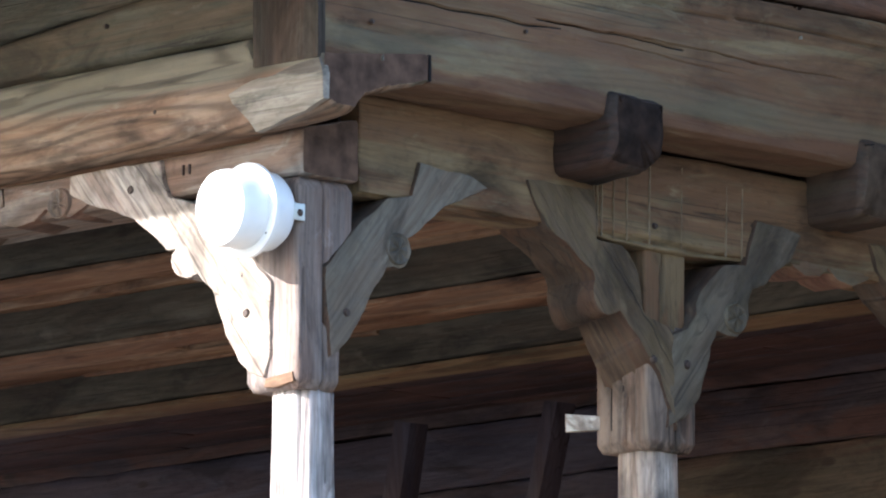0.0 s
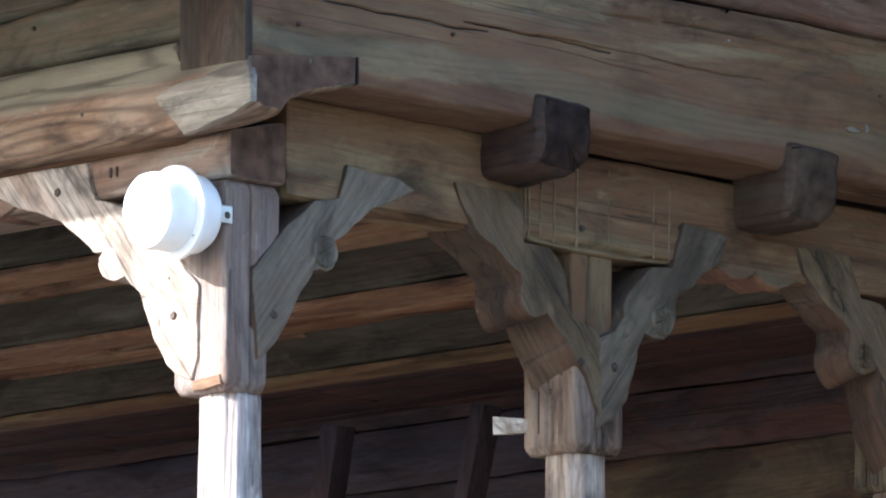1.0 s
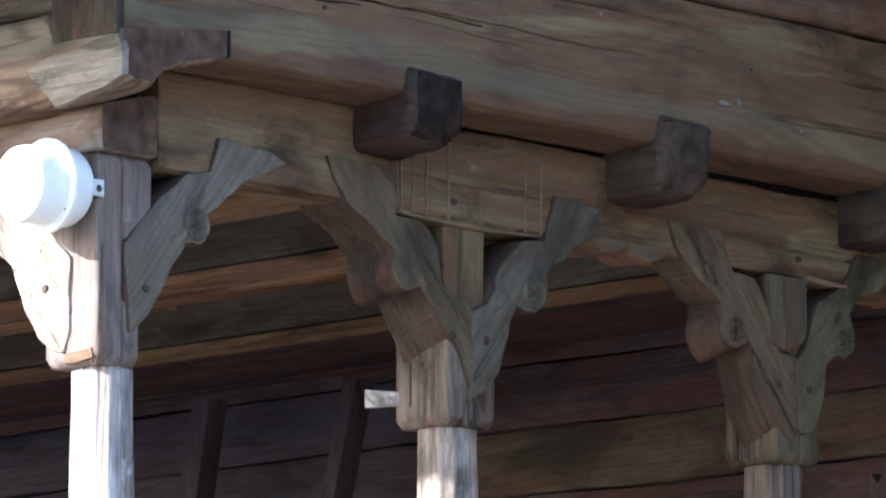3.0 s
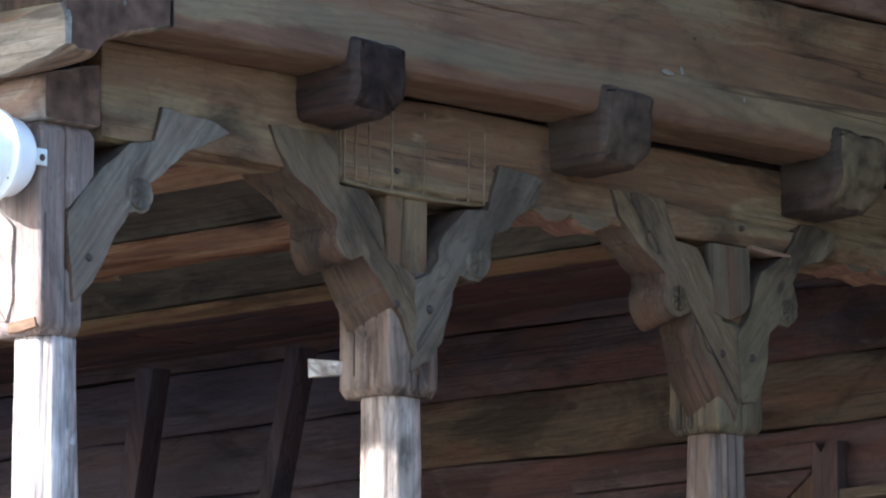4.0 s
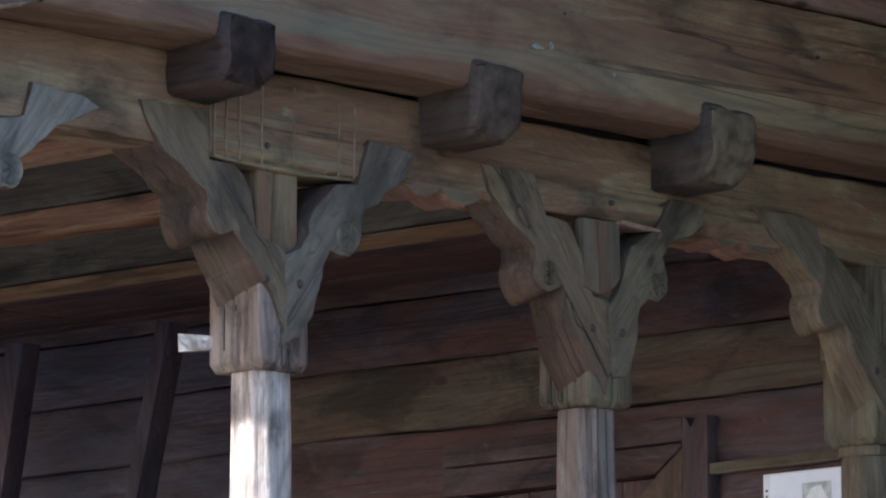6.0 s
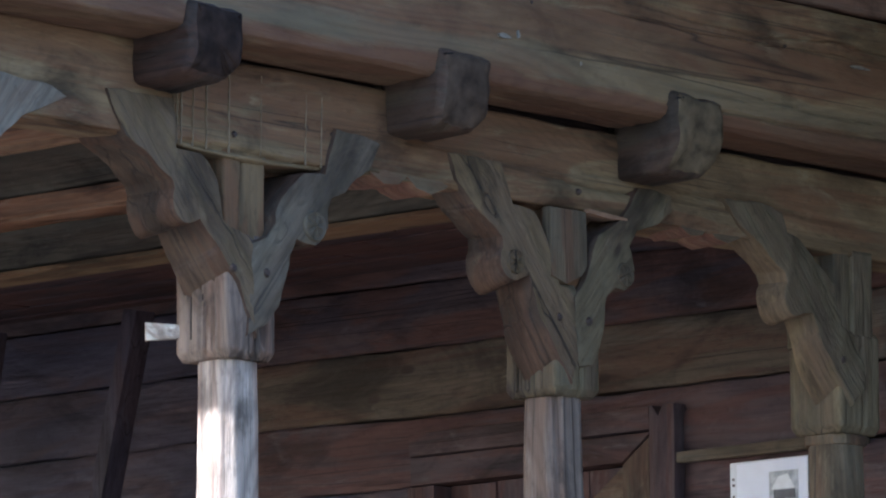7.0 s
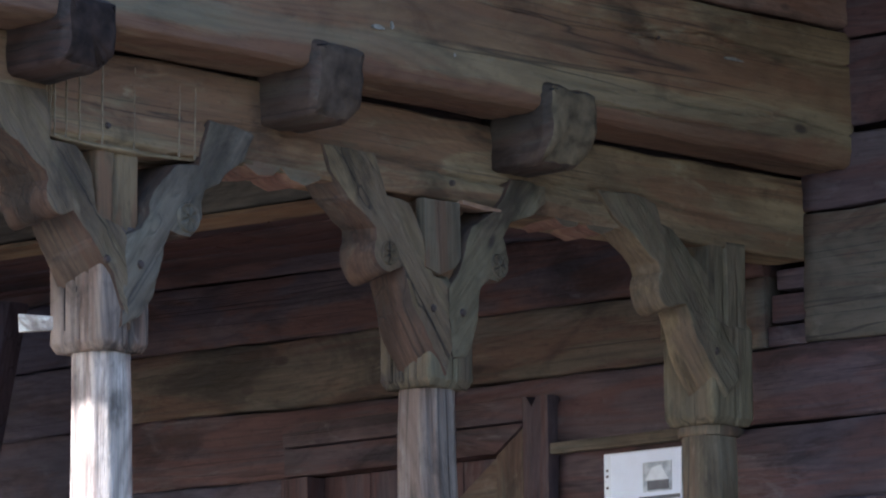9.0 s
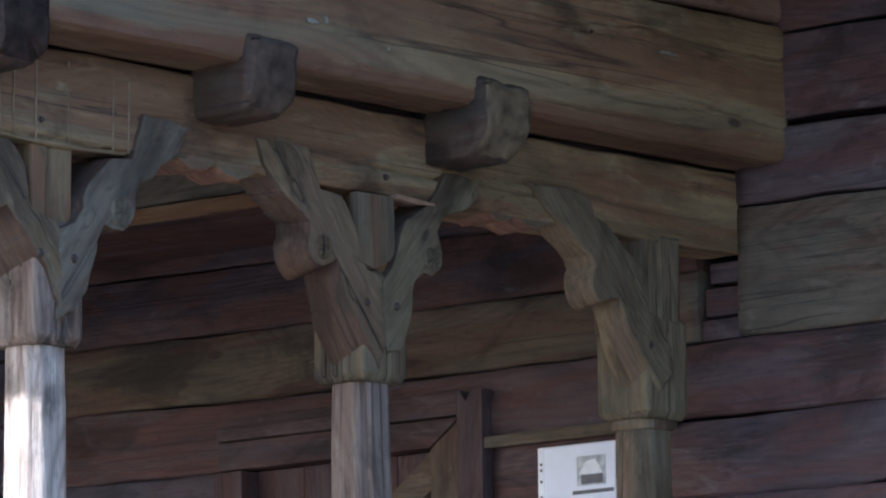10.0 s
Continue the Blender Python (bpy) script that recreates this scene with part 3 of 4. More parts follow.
for i, (z0, z1) in enumerate(((3.857, 3.915), (3.919, 3.995), (4.003, 4.06))):
    part("log_end", box(3.695 + 0.004 * i, 0.004, z0 + 0.001, 3.90, 0.127 - 0.012 * i, z1 - 0.003, 0.004, 0.003, i), WOOD["wall", "y"], wall_end)

part("backing", box(3.905, -6.0, 0.0, 4.0, 5.75, 5.12, 0), WOOD["dark", "y"], wall_end)
# unseen closing wall, its height set to let daylight in over it
wall_back = solo("wall_back", box(-0.06, 5.6, FLOOR, 3.9, 5.75, 2.9, 0), WOOD["wall", "x"], "unseen far wall of the porch, cut low to admit light", "wall", kind="structure")

# ceiling boards laid along the joists, hewn by eye, one mesh a tone
rng = random.Random(8)


def ceiling_boards(bays, tilt, lift):
    bm = bmesh.new()
    for x0, x1 in bays:
        x = x0
        while x < x1 - 0.01:
            w = min(rng.uniform(0.09, 0.15), x1 - x)
            y = 0.152
            while y < 5.6:
                y1 = min(5.6, y + rng.uniform(0.9, 1.7))
                dz, skew, lean = rng.uniform(0, lift), rng.uniform(-tilt, tilt), rng.uniform(-lift, lift)
                tmp = slab(dense([(x + 0.001, y + 0.002), (x + w - 0.001, y + 0.002), (x + w - 0.001, y1 - 0.002), (x + 0.001, y1 - 0.002)], 0.12), "z", 4.256 + dz, 4.280 + dz, 0.003, 0.003, y)
                for v in tmp.verts:
                    v.co.x += skew * (v.co.y - y)
                    v.co.z += lean * (v.co.x - x) / w + 0.5 * lift * noise.noise((v.co.x * 8, v.co.y * 2.5, 3))
                me = bpy.data.meshes.new("tmp")
                tmp.to_mesh(me)
                tmp.free()
                bm.from_mesh(me)
                bpy.data.meshes.remove(me)
                y = y1
            x += w
    return bm


ceiling = solo("ceiling", ceiling_boards(((0.12, 0.80), (0.962, 1.642), (1.804, 2.484)), 0.02, 0.016), WOOD["orange", "y"], "reddish brown boards between the porch joists", "ceiling", kind="structure")
# last bay: a darker copy of the boards, painted for shade
ceiling_end = solo("ceiling", ceiling_boards(((2.646, 3.70),), 0.0, 0.004), WOOD["night", "y"], "ceiling boards beside the house wall, coloured dark for shade", "ceiling", kind="structure")
ceiling_deck = solo("ceiling", box(0.12, 0.152, 4.305, 3.70, 5.6, 4.34, 0), WOOD["dark", "y"], "dark deck over the ceiling boards", "ceiling", kind="structure")

# roof with wide eaves, out of view
roof = thing("roof", (1.8, 2.5, 5.1), "old timber roof with wide eaves, out of view", "roof", kind="structure")
part("eave_front", slab([(-1.2, 4.635), (-1.2, 4.68), (1.4, 5.84), (1.4, 5.79)], "y", -0.50, 6.0, 0), SHINGLE, roof)
part("eave_side", slab([(-0.50, 5.03), (-0.50, 5.08), (1.4, 5.80), (1.4, 5.75)], "x", -1.2, 4.2, 0), SHINGLE, roof)

# unseen eave added to darken the log wall near the house
part("eave_house", slab([(1.75, 4.90), (1.75, 4.95), (4.2, 5.87), (4.2, 5.82)], "y", -6.0, -0.51, 0), SHINGLE, roof)

# ---- joists with their ends outside the wall ----
def joist_end(x0, x1, low, curl, seed):
    """The end of a joist outside the wall: worn round below, its lower front hewn away by curl."""
    r = 0.046
    sec = [(x1 - r + r * math.cos(radians(a)), low + r + r * math.sin(radians(a))) for a in range(-90, 1, 15)]
    sec += [(x1 - 0.020 + 0.020 * math.cos(radians(a)), 4.330 + 0.020 * math.sin(radians(a))) for a in range(0, 91, 30)]
    sec += [(x0 + 0.014 + 0.014 * math.cos(radians(a)), 4.338 + 0.014 * math.sin(radians(a))) for a in range(90, 181, 30)]
    sec += [(x0 + 0.018 + 0.018 * math.cos(radians(a)), low + 0.018 + 0.018 * math.sin(radians(a))) for a in range(180, 271, 30)]
    bm = sweep("y", -0.182, 0.020, sec, 30, 0.006, 0.007, seed=seed, chip=0.011, ends=True, cracks=3)
    for v in bm.verts:
        front = min(1.0, max(0.0, (0.01 - v.co.y) / 0.19))
        down = max(0.0, 4.262 - v.co.z) / 0.09
        # the lower front rounds away, and the right cheek leans in
        v.co.y += curl * front * down * down
        v.co.x -= 0.010 * front * max(0.0, v.co.x - x0) / 0.16 * min(1.0, down)
        v.co += 0.004 * Vector((noise.noise(v.co * 22 + Vector((seed, 0, 0))), noise.noise(v.co * 22 + Vector((0, seed, 4))), 0))
    # ends as rings round a middle, so that they stay smooth
    caps = [f for f in bm.faces if len(f.verts) > 4]
    bmesh.ops.inset_region(bm, faces=caps, thickness=0.018, depth=0.004)
    caps = [f for f in bm.faces if len(f.verts) > 4]
    bmesh.ops.poke(bm, faces=caps)
    for f in bm.faces:
        f.smooth = True
    return bm


for i, (x0, e0, e1, low, curl, kind, end) in enumerate(((0.795, 0.786, 0.952, 4.180, 0.036, "char", ENDCHAR), (1.640, 1.622, 1.793, 4.166, 0.030, "umber", ENDDUSK), (2.482, 2.456, 2.640, 4.158, 0.040, "umber", ENDGREEN))):
    j = thing("ceiling_joist", (x0 + 0.075, 0, 4.17), "dark hewn ceiling joist with a notched end over the side beam", "joist", "joists of the porch")
    part("beam", sweep("y", 0.022, 5.6, rounded(x0, 4.165, x0 + 0.155, 4.345, 0.012), 150, 0.005, 0.012, cracks=3, seed=100 + i), WOOD["joistside", "y"], j)
    # added strip that paints the light on the underside
    part("soffit_board", box(x0 + 0.004, 0.16, 4.150, x0 + 0.15, 5.59, 4.163, 0.003, 0.003, i), WOOD["brown" if i == 2 else "orange", "y"], j, "tan strip for the lit underside of the joist")
    tip = part("joist_end", joist_end(e0, e1, low, curl, 110 + i), WOOD[kind, "y"], j, ("blackened joist end", "dark brown joist end", "greenish worn joist end")[i], end)
    # dark checks across the top of the end
    for k in range((0, 2, 3)[i]):
        part("check", slab([(e0 + 0.004 + 0.05 * k, 4.337 - 0.008 * k), (e0 + 0.030 + 0.05 * k, 4.341 - 0.012 * k), (e0 + 0.028 + 0.05 * k, 4.336 - 0.012 * k), (e0 + 0.005 + 0.05 * k, 4.333 - 0.008 * k)], "y", -0.1835, -0.168, 0.0), CRACK, tip)


# ---- posts ----
LOBE = arc(0.197, 3.937, 0.042, 40, -120, 9)
BRACKET_SMALL = [(0.007, 3.700), (-0.003, 3.80), (-0.008, 3.894), (0.09, 3.991), (0.175, 4.063), (0.252, 4.079), (0.278, 4.153), (0.443, 4.144), (0.49, 4.125), (0.43, 4.098),
                 (0.347, 4.060), (0.29, 4.018), (0.252, 3.985)] + arc(0.207, 3.953, 0.038, 40, -110, 9) + [(0.175, 3.912), (0.14, 3.86), (0.108, 3.809), (0.065, 3.75), (0.03, 3.712)]


def nail(at, to, r=0.008):
    return turned([(r, 0), (r, 0.004), (r * 0.7, 0.009)], at, to, 10)


def flower(at, p, q, wide=1.0, size=0.036):
    """A carved six-petalled rosette, one skin; at(p, q, d) gives its places."""
    bm = bmesh.new()
    mid = bm.verts.new(at(p, q, -0.006))
    last = None
    for f in (0.15, 0.28, 0.42, 0.56, 0.70, 0.80, 0.88, 0.94, 1.0):
        row = []
        for i in range(60):
            a = 2 * math.pi * i / 60
            petal = abs(math.cos(3 * a + 0.4)) ** 0.6
            up = 0.008 * petal * (1 - f ** 4) + (0.006 if 0.86 < f < 0.96 else 0.0) - (0.003 if f > 0.98 else 0.0)
            row.append(bm.verts.new(at(p + size * f * math.cos(a) / wide, q + size * f * math.sin(a), -0.001 - up)))
        for i in range(60):
            bm.faces.new((row[i], row[(i + 1) % 60], mid) if last is None else (row[i], row[(i + 1) % 60], last[(i + 1) % 60], last[i]))
        last = row
    bmesh.ops.recalc_face_normals(bm, faces=bm.faces)
    for fc in bm.faces:
        fc.smooth = True
    return bm


BRACKET_FRONT = [(0.012, 3.655), (-0.004, 3.75), (-0.002, 3.86), (0.075, 3.965), (0.16, 4.048), (0.25, 4.086), (0.262, 4.12), (0.270, 4.170), (0.50, 4.170), (0.505, 4.13), (0.46, 4.10),
                 (0.40, 4.08), (0.34, 4.048), (0.285, 4.003), (0.25, 3.965)] + LOBE + [(0.165, 3.885), (0.14, 3.862), (0.118, 3.81), (0.10, 3.755), (0.072, 3.70), (0.045, 3.672)]
# hand-hewn brackets of the side row, each its own outline: spread from the post's middle and height
LEFT_SECOND = [(-0.020, 3.650), (-0.013, 3.719), (-0.009, 3.783), (-0.009, 3.860), (0.008, 3.881), (0.077, 3.896), (0.087, 3.907), (0.092, 3.951), (0.106, 3.988), (0.131, 4.030), (0.150, 4.047),
               (0.240, 4.052), (0.245, 4.160), (0.453, 4.159), (0.432, 4.109), (0.396, 4.060), (0.310, 4.015), (0.252, 3.978)] + arc(0.207, 3.932, 0.046, 35, -125, 8) + [(0.165, 3.902), (0.101, 3.841), (0.037, 3.771)]
RIGHT_SECOND = [(-0.010, 3.648), (-0.004, 3.719), (-0.006, 3.860), (0.057, 3.886), (0.081, 3.919), (0.087, 3.945), (0.133, 4.002), (0.178, 4.043), (0.253, 4.052), (0.290, 4.158), (0.383, 4.154), (0.441, 4.138), (0.401, 4.076),
                (0.323, 4.011), (0.275, 3.993), (0.262, 3.965), (0.263, 3.926), (0.246, 3.892), (0.217, 3.876), (0.188, 3.879), (0.160, 3.888), (0.135, 3.847), (0.122, 3.794), (0.097, 3.727), (0.046, 3.677)]
LEFT_THIRD = [(0.005, 3.647), (-0.010, 3.712), (-0.004, 3.799), (0.001, 3.860), (0.017, 3.873), (0.052, 3.884), (0.075, 3.933), (0.083, 3.966), (0.111, 4.010), (0.142, 4.045), (0.210, 4.056), (0.247, 4.123), (0.264, 4.148),
              (0.442, 4.151), (0.417, 4.090), (0.354, 4.034), (0.262, 3.972)] + arc(0.218, 3.919, 0.048, 35, -125, 8) + [(0.160, 3.891), (0.135, 3.813), (0.085, 3.737)]
RIGHT_THIRD = [(0.017, 3.690), (0.010, 3.712), (0.006, 3.854), (0.042, 3.891), (0.059, 3.927), (0.070, 3.969), (0.096, 4.013), (0.182, 4.062), (0.247, 4.146), (0.375, 4.140), (0.376, 4.100), (0.319, 4.062), (0.244, 4.036),
               (0.209, 3.997), (0.219, 3.974), (0.227, 3.945), (0.218, 3.908), (0.188, 3.886), (0.152, 3.888), (0.127, 3.866), (0.113, 3.810), (0.090, 3.726), (0.062, 3.692)]
LEFT_FOURTH = [(0.016, 3.695), (-0.034, 3.737), (-0.033, 3.796), (0.011, 3.862), (0.062, 3.886), (0.070, 3.928), (0.087, 3.990), (0.164, 4.046), (0.219, 4.088), (0.271, 4.095), (0.287, 4.144), (0.328, 4.160),
               (0.512, 4.158), (0.452, 4.096), (0.365, 4.045), (0.284, 3.997)] + arc(0.238, 3.941, 0.050, 40, -125, 8) + [(0.175, 3.906), (0.137, 3.836), (0.082, 3.771)]


def bracket(post, c, face, axis, side, wide=1.0, thick=0.13, kind="ash", rosette=True, seed=0, shape=BRACKET_SMALL, bloom=(0.195, 3.939), size=0.036, flank="flank"):
    """A carved curved bracket. axis: the one it spreads along (x: side, y: front); face: the outer plane."""
    out = [(c + side * p * wide, q) for p, q in shape]
    if side < 0:
        out = out[::-1]
    ax = {("x", 1): "p", ("x", -1): "q", ("y", 1): "r", ("y", -1): "s"}[axis, side]
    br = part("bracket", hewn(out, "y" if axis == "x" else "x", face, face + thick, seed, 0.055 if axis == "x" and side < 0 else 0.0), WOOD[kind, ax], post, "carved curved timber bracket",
              WOOD[flank, ax])
    if rosette:
        def at(p, q, d):
            return (c + side * p * wide, face + d, q) if axis == "x" else (face + d, c + side * p * wide, q)
        part("rosette", flower(at, *bloom, wide, size), WOOD[kind, "z"], br, "six-petalled carved rosette")
    n0 = (c + side * 0.055, face + 0.004, 3.80) if axis == "x" else (face + 0.004, c + side * 0.07, 3.80)
    n1 = (n0[0], n0[1] - 1, n0[2]) if axis == "x" else (n0[0] - 1, n0[1], n0[2])
    part("nail", nail(n0, n1, 0.0105), IRON, br, "rusty nail head")
    return br


def post(x, y, sides, label, kind="pale", cap="brown", seed=0, neck="brown", off=0.0, wood_kind="ash", shapes=()):
    p = thing("porch_post", (x, y, FLOOR), label, "post", "carved posts of the porch")
    h = 0.0775
    foot = (3.628, 3.600, 3.618, 3.622)[seed]
    spread, x = x, x + off
    # shaft: a square with wide chamfers, a little thicker below its neck
    r, k = 0.066, 0.030
    sx, sy = (x, y) if seed else (x + 0.006, y - 0.006)
    octo = [(sx + a, sy + b) for a, b in ((r - k, -r), (r, -r + k), (r, r - k), (r - k, r), (-r + k, r), (-r, r - k), (-r, -r + k), (-r + k, -r))]
    part("shaft", sweep("z", FLOOR, 3.63, octo, 130, 0.003, 0.008, cracks=4, seed=seed + 200, scale=lambda f: 0.90 + 0.12 * math.sin(math.pi * min(1, (1 - f) * 3.2) / 2)),
         WOOD[kind, "z"], p)
    n = 0.067 if seed < 3 else h
    cut = [(spread - 0.004, y - n, 3.5, 4.2, 0.0053, 0.014)]
    cap_split = [(x + 0.01, y - h - 0.004, 3.5, 4.2, 0.0053, 0.016)] + ([(x - h - 0.004, y + d, 3.5, 4, 0.0035, 0.007) for d in (-0.035, 0.005, 0.04)] if seed in (1, 2) else [])
    if seed == 0:
        cap_split = [(x - 0.004, y - h - 0.004, 3.5, 4.2, 0.0053, 0.012)]
    bm = sweep("z", foot, 3.885 if seed else 4.084, rounded(x - h - 0.004, y - h - 0.004, x + h + 0.004, y + h + 0.004, 0.012), 40, 0.003, 0.005, cracks=4, seed=seed + 210, chip=0.014, split=cap_split)
    if seed == 0:
        for v in bm.verts:
            if v.co.x > x:
                v.co.x = x + (v.co.x - x) * (1 - 0.48 * min(1.0, max(0.0, (3.93 - v.co.z) / 0.12)))
    capital = part("capital", bm, WOOD[cap, "z"], p, "square capital with worn lower edge")
    if seed == 0:
        chip = slab(dense([(y - 0.070, foot + 0.012), (y - 0.012, foot + 0.004), (y + 0.020, foot + 0.008), (y + 0.014, foot + 0.026), (y - 0.030, foot + 0.030), (y - 0.066, foot + 0.034)], 0.01), "x", x - h - 0.0075, x - h + 0.01, 0.003, 0.003, 5)
        part("broken_edge", chip, WOOD["orange", "y"], capital, "freshly broken brown edge")
    if seed:
        part("neck", sweep("z", 3.84, 4.082, rounded(spread + 0.006 - n, y - n, spread + 0.006 + n, y + n, 0.008), 24, 0.003, 0.005, cracks=2, seed=seed + 220, split=cut), WOOD[neck, "z"], p)
    for side, outline in zip(sides, shapes):
        # the fourth post's bracket edges are tan, painted as lit from below
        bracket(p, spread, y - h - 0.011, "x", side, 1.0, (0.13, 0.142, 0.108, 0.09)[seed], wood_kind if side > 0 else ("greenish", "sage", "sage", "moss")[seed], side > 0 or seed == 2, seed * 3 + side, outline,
                {(0, 1): (0.206, 3.955), (1, 1): (0.212, 3.923), (2, 1): (0.186, 3.925), (2, -1): (0.215, 3.915)}.get((seed, side), (0.2, 3.94)), 0.036 if seed < 2 else 0.030, "sage" if seed == 3 else "flank")
    return p


POSTX = (0.078, 1.147, 2.271, 3.358)
corner_post = post(POSTX[0], 0.078, (1,), "pale carved corner post carrying a round lamp", "chalk", "post", 0, "post", wood_kind="ash", shapes=(BRACKET_SMALL,))
bracket(corner_post, 0.078, -0.012, "y", 1, 1.28, kind="pale", seed=41, rosette=False, shape=BRACKET_FRONT, flank="pale")
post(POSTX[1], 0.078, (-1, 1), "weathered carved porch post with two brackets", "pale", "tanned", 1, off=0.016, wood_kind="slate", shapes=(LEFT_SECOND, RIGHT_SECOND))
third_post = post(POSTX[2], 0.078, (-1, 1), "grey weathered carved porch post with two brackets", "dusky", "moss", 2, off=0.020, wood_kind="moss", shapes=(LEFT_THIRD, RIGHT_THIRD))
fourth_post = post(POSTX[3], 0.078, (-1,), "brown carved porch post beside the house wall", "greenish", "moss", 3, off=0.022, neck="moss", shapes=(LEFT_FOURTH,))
front_post = post(0.078, 1.585, (), "carved porch post of the front row", "pale", "brown", 1)
bracket(front_post, 1.585, -0.012, "y", -1, 1.28, kind="rust", seed=43, rosette=False, shape=BRACKET_FRONT)
bracket(front_post, 1.585, -0.012, "y", 1, 1.28, kind="rust", seed=44, rosette=False, shape=BRACKET_FRONT)
post(0.078, 3.10, (), "carved porch post of the front row", "pale", "brown", 1)

# ---- lamp on the corner post ----
LAMP = Vector((-0.07, 0.074, 4.007))
AIM = Vector((-1.0, 0.06, -0.04)).normalized()
lamp = thing("wall_lamp", LAMP, "white round outdoor lamp bracketed to the corner post", "lamp")
part("housing", turned([(0.075, -0.06), (0.085, -0.045), (0.088, 0.0)], LAMP, LAMP + AIM, 40), WHITE, lamp)
part("flange", turned([(0.098, 0.0), (0.102, 0.004), (0.102, 0.014), (0.096, 0.018), (0.078, 0.018)], LAMP, LAMP + AIM, 48), WHITE, lamp)
part("cover", turned([(0.084, 0.016), (0.084, 0.070), (0.080, 0.086), (0.056, 0.097), (0.012, 0.101)], LAMP, LAMP + AIM, 40), WHITE, lamp, "domed white cover")

strap = part("strap", box(-0.066, -0.0075, 3.984, 0.012, -0.0035, 4.021, 0.0015), STEEL, lamp, "bent metal fixing strap")
part("screw", turned([(0.008, 0), (0.008, 0.002), (0.005, 0.005)], (-0.003, -0.007, 4.001), (-0.003, -1, 4.001), 10), IRON, strap, "dark screw head")
for a in (40, 140, 220, 320):
    at = LAMP + Vector((0, 0.090 * math.cos(radians(a)), 0.090 * math.sin(radians(a)))) + AIM * 0.016
    part("screw", turned([(0.004, 0), (0.004, 0.003), (0.002, 0.004)], at, at + AIM, 8), IRON, lamp)

# ---- carved middle pieces of the arches ----
def apron(axis, mid, face, half, low, kind, label):
    top = 4.13 if axis == "x" else 4.168
    out = [(mid - half, top), (mid - half, low + 0.05), (mid - half * 0.75, low + 0.018), (mid - half * 0.5, low), (mid - half * 0.2, low + 0.008), (mid - half * 0.05, low + 0.028),
           (mid + half * 0.15, low + 0.006), (mid + half * 0.45, low - 0.004), (mid + half * 0.75, low + 0.014), (mid + half, low + 0.05), (mid + half, top)]
    ob = solo("arch_piece", slab(out, "y" if axis == "x" else "x", face, face + 0.12, 0.006, 0.004, mid * 7, True), WOOD[kind, axis], label, "arch piece", "middle pieces of the arches", second=WOOD["ember", axis])
    BASE[ob.name] = Vector((0, 0, 0))
    if axis == "y":
        part("rosette", flower(lambda p, q, d: (face + d, p, q), 0.752, 4.112), WOOD[kind, "z"], ob, "six-petalled carved rosette")


apron("x", 0.600, 0.004, 0.13, 4.085, "brown", "brown carved middle piece of a porch arch")
apron("x", 1.706, 0.004, 0.17, 4.050, "greenish", "scalloped carved middle piece of a porch arch")
apron("x", 2.805, 0.004, 0.15, 4.050, "greenish", "scalloped carved middle piece of a porch arch")
apron("y", 0.815, -0.008, 0.19, 4.078, "rust", "scalloped carved middle piece of the front arch")

# ---- peg in the second post ----
bm = slab([(0.0, -0.016), (0.085, -0.020), (0.087, 0.020), (0.0, 0.015)], "y", -0.013, 0.013, 0.002, 0.002, 3)
bm.transform(pose(1.095, 0.148, 3.671, 0, 0, 136))
solo("wooden_peg", bm, WOOD["fresh", "x"], "pale fresh-cut wooden peg in the side of a post", "peg")

# ---- door, batten and notice on the house wall ----
door = thing("door_1", (3.68, 1.3, FLOOR), "old brown boarded door in a timber frame", "door", kind="structure")
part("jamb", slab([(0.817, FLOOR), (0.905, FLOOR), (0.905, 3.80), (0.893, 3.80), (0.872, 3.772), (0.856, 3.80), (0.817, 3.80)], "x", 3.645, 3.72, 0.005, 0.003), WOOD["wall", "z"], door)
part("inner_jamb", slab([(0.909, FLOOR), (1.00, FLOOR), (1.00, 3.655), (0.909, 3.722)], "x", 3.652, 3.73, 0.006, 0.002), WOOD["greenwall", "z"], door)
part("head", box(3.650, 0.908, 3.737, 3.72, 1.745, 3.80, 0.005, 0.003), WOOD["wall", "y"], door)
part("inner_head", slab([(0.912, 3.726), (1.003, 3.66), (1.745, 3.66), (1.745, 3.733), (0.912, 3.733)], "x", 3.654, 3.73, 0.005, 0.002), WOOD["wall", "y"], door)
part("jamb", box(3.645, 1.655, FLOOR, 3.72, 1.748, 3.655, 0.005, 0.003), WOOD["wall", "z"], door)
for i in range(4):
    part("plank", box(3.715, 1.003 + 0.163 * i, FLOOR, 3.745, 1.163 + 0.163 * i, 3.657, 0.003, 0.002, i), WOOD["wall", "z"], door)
part("brace", slab([(1.006, 3.652), (1.03, 3.652), (1.30, 3.456), (1.30, 3.36), (1.006, 3.565)], "x", 3.685, 3.713, 0.005), WOOD["greenwall", "y"], door, "slanting board across the door")
solo("batten", box(3.648, 0.20, 3.642, 3.679, 0.812, 3.672, 0.004, 0.003), WOOD["green", "y"], "thin horizontal batten nailed to the log wall", "batten")

notice = thing("notice", (3.66, 0.52, 3.32), "printed notice in a clear punched sleeve on the wall", "notice")
part("sleeve", box(3.6705, 0.388, 3.318, 3.6720, 0.652, 3.628, 0.0), plain("sleeve_plastic", (0.55, 0.58, 0.64), 0.18, 0.0, 0.05), notice)
part("sheet", slab([(0.396, 3.322), (0.628, 3.322), (0.628, 3.622), (0.396, 3.624)], "x", 3.6675, 3.6695, 0), PAPER, notice)
photo = part("photo", box(3.6655, 0.426, 3.518, 3.6665, 0.520, 3.595, 0), INKPALE, notice, "small grey photograph of a house")
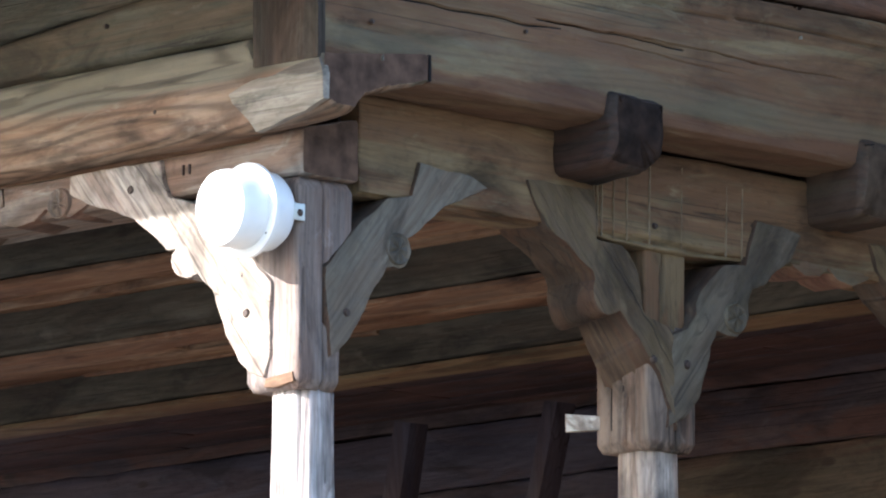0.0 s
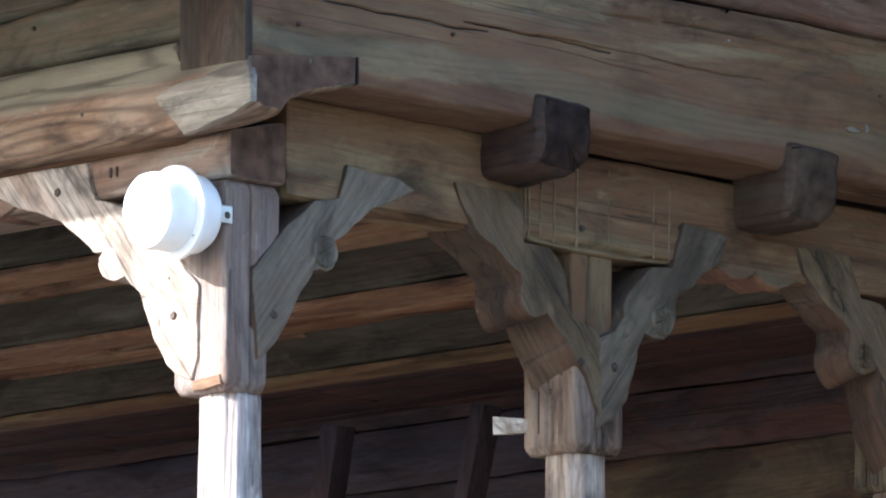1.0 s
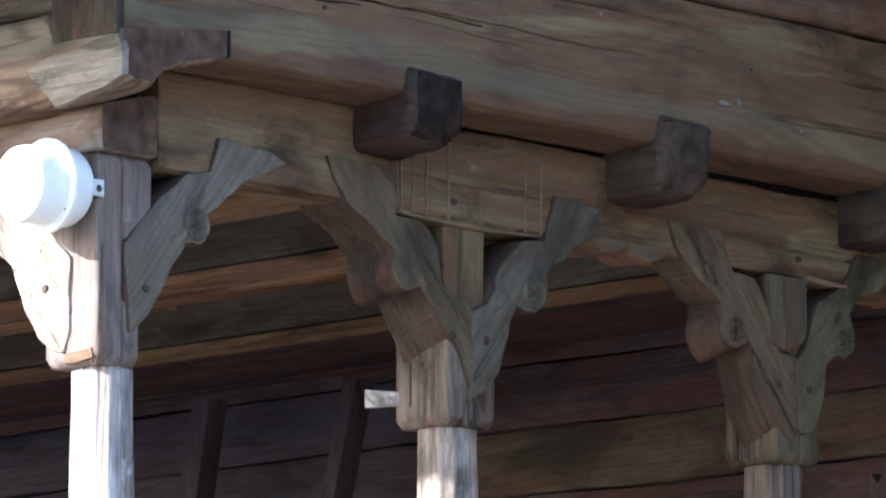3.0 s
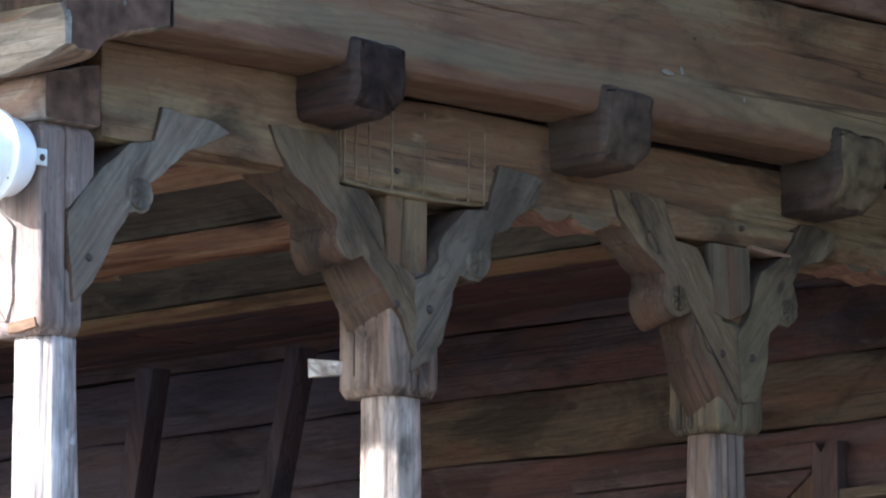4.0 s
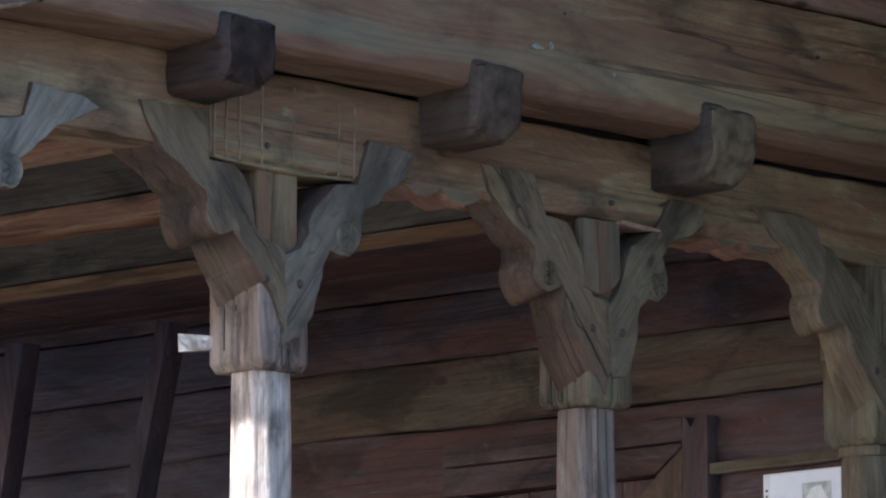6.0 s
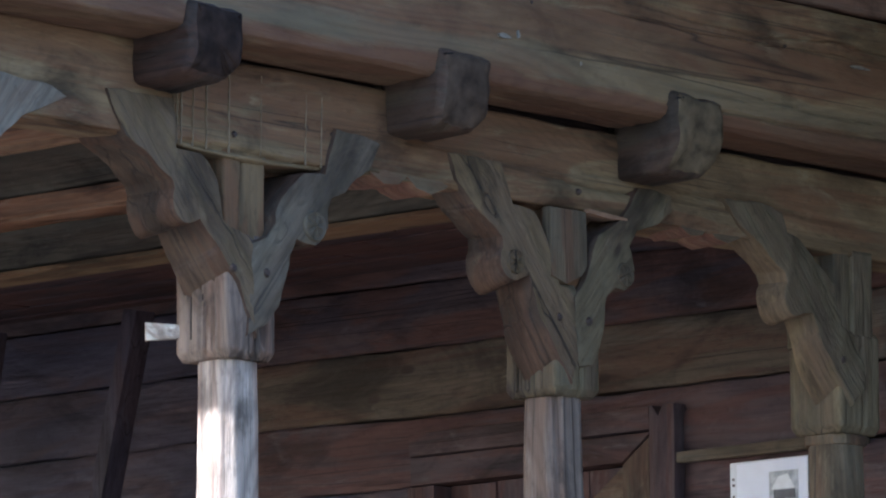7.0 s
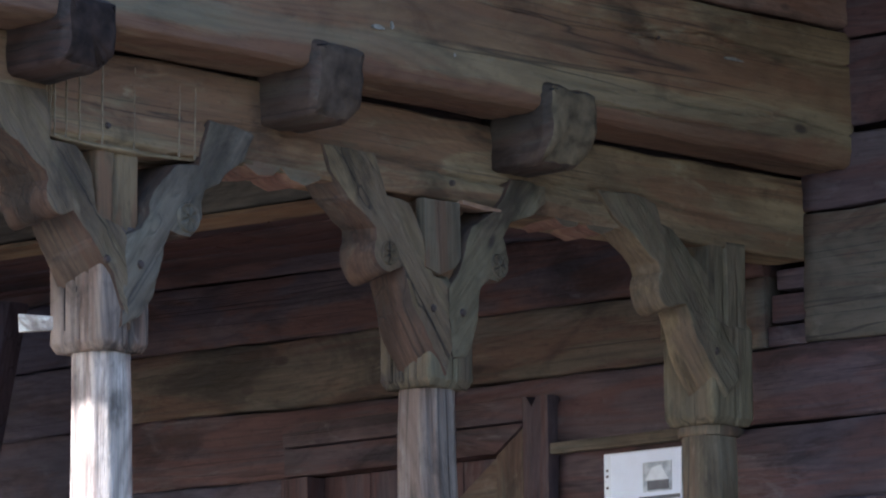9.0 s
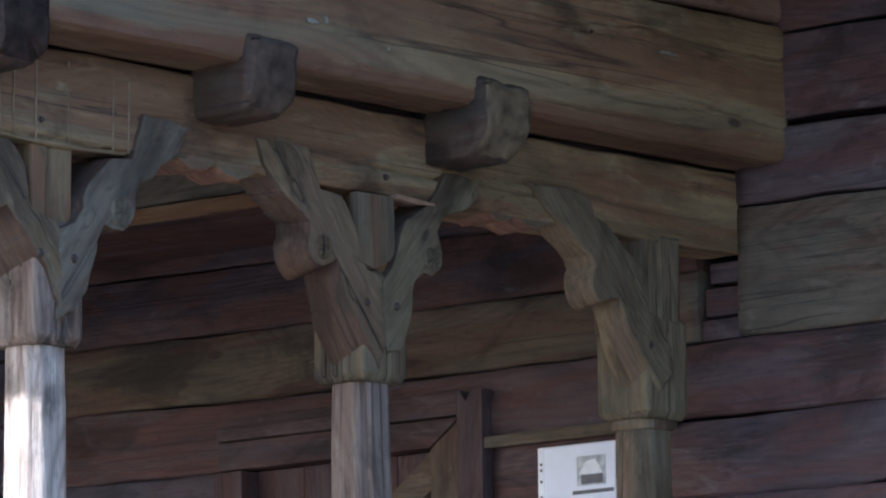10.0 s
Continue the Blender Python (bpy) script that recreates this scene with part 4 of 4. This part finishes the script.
part("printed_roof", slab([(0.436, 3.548), (0.512, 3.548), (0.490, 3.580), (0.458, 3.586)], "x", 3.6640, 3.6648, 0), plain("ink_mid", (0.62, 0.64, 0.66), 0.7, 0.0, 0.1), photo)
part("printed_shade", box(3.6640, 0.434, 3.522, 3.6648, 0.505, 3.546, 0), INK, photo)
for i, (y0, y1, z) in enumerate(((0.40, 0.535, 3.497), (0.41, 0.59, 3.472), (0.41, 0.60, 3.458), (0.41, 0.58, 3.444), (0.41, 0.60, 3.430))):
    part("text_line", box(3.6655, y0, z, 3.6665, y1, z + (0.010 if i == 0 else 0.005), 0), INK if i == 0 else INKPALE, notice)
for z in (3.585, 3.570, 3.540, 3.500, 3.460, 3.420, 3.380):
    part("punched_hole", turned([(0.004, 0), (0.004, 0.001)], (3.6702, 0.641, z), (0, 0.641, z), 10), IRON, notice)

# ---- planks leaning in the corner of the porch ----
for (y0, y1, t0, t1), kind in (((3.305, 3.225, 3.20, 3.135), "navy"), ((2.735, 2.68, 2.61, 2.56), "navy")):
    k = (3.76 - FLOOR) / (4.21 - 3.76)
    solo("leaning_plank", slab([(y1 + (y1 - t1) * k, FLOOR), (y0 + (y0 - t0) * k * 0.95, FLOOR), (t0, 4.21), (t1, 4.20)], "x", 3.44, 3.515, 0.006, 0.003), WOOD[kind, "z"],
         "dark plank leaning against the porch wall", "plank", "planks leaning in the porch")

# ---- saw scratches on the side beam, nails ----
BASE[beam_side.name] = Vector((0, 0, 0))
for i, x in enumerate((0.905, 0.916, 0.929, 0.968, 1.011, 1.084, 1.190, 1.339, 1.391)):
    # one blade's ragged track, from edge to edge of the beam
    track = [(x + 0.002 * noise.noise((x * 40, k * 0.9, 2)) + 0.0004 * k, 4.062 + 0.017 * k) for k in range(12)]
    wide = 0.0011 + 0.0007 * (i % 3)
    part("saw_scratch", slab(track + [(p + wide, q) for p, q in track[::-1]], "y", -0.0055, -0.0005, 0), SCRATCH, beam_side)
for x, z in ((1.103, 4.105), (2.30, 4.11)):
    part("nail", nail((x, -0.001, z), (x, -1, z)), IRON, beam_side)
for x, z in ((0.060, 4.403), (0.528, 4.447), (1.95, 4.50), (2.9, 4.52)):
    part("nail", nail((x, -0.158, z), (x, -1, z), 0.005), IRON, wall_side)
for y, z in ((0.546, 4.475), (0.350, 4.253)):
    part("nail", nail((-0.060 if z > 4.4 else -0.089, y, z), (-1, y, z), 0.006), IRON, wall_front)
part("splinter", slab([(2.33, 4.072), (2.47, 4.064), (2.475, 4.058), (2.40, 4.056), (2.33, 4.062)], "y", -0.012, 0.05, 0.001), WOOD["orange", "x"], beam_side, "pale split edge")

# ---- small marks ----
for x, z, w, h in ((1.83, 4.402, 0.050, 0.012), (1.895, 4.408, 0.012, 0.020), (2.12, 4.372, 0.008, 0.010), (3.16, 4.500, 0.090, 0.008), (1.42, 4.555, 0.007, 0.008), (0.075, 4.318, 0.004, 0.012)):
    # pale scuffs and lime spots
    scuff = slab([(x + w * (0.5 + 0.5 * math.cos(a * 0.7)) * (0.8 + 0.2 * math.sin(a * 5)), z + h * (0.5 + 0.5 * math.sin(a * 0.7))) for a in range(9)], "y", -0.1675 if x > 0.2 else -0.1800, -0.150, 0.0)
    part("scuff", scuff, SCUFF, wall_side, "pale scuff")
BASE[beam_front.name] = Vector((0, 0, 0))
for y in (0.338, 0.358):
    part("notch", box(-0.0045, y, 4.128, 0.004, y + 0.004, 4.150, 0), WOOD["dark", "z"], beam_front)
part("nail", nail((-0.010, 0.515, 4.113), (-1, 0.515, 4.113), 0.011), IRON, corner_post)
# dark block in place of the shade in a mortise hole
part("mortise", box(-0.0145, 0.158, 3.880, -0.005, 0.170, 3.914, 0), WOOD["dark", "z"], corner_post, "dark block standing for a small mortise hole")
part("tongue", slab([(2.180, 3.895), (2.236, 3.880), (2.292, 3.905), (2.312, 3.930), (2.310, 4.062), (2.180, 4.060)], "y", -0.020, 0.01, 0.005, 0.003), WOOD["greenish", "z"], third_post, "loose tongue of wood under the beam")
fourth = Vector((POSTX[3] + 0.022, 0.078))
ring = [(fourth.x + a, fourth.y + b) for a, b in ((0.042, -0.066), (0.066, -0.042), (0.066, 0.042), (0.042, 0.066), (-0.042, 0.066), (-0.066, 0.042), (-0.066, -0.042), (-0.042, -0.066))]
part("collar", slab(ring, "z", 3.596, 3.624, 0.006, 0.002), WOOD["greenish", "z"], fourth_post, "worn collar at the top of the shaft")
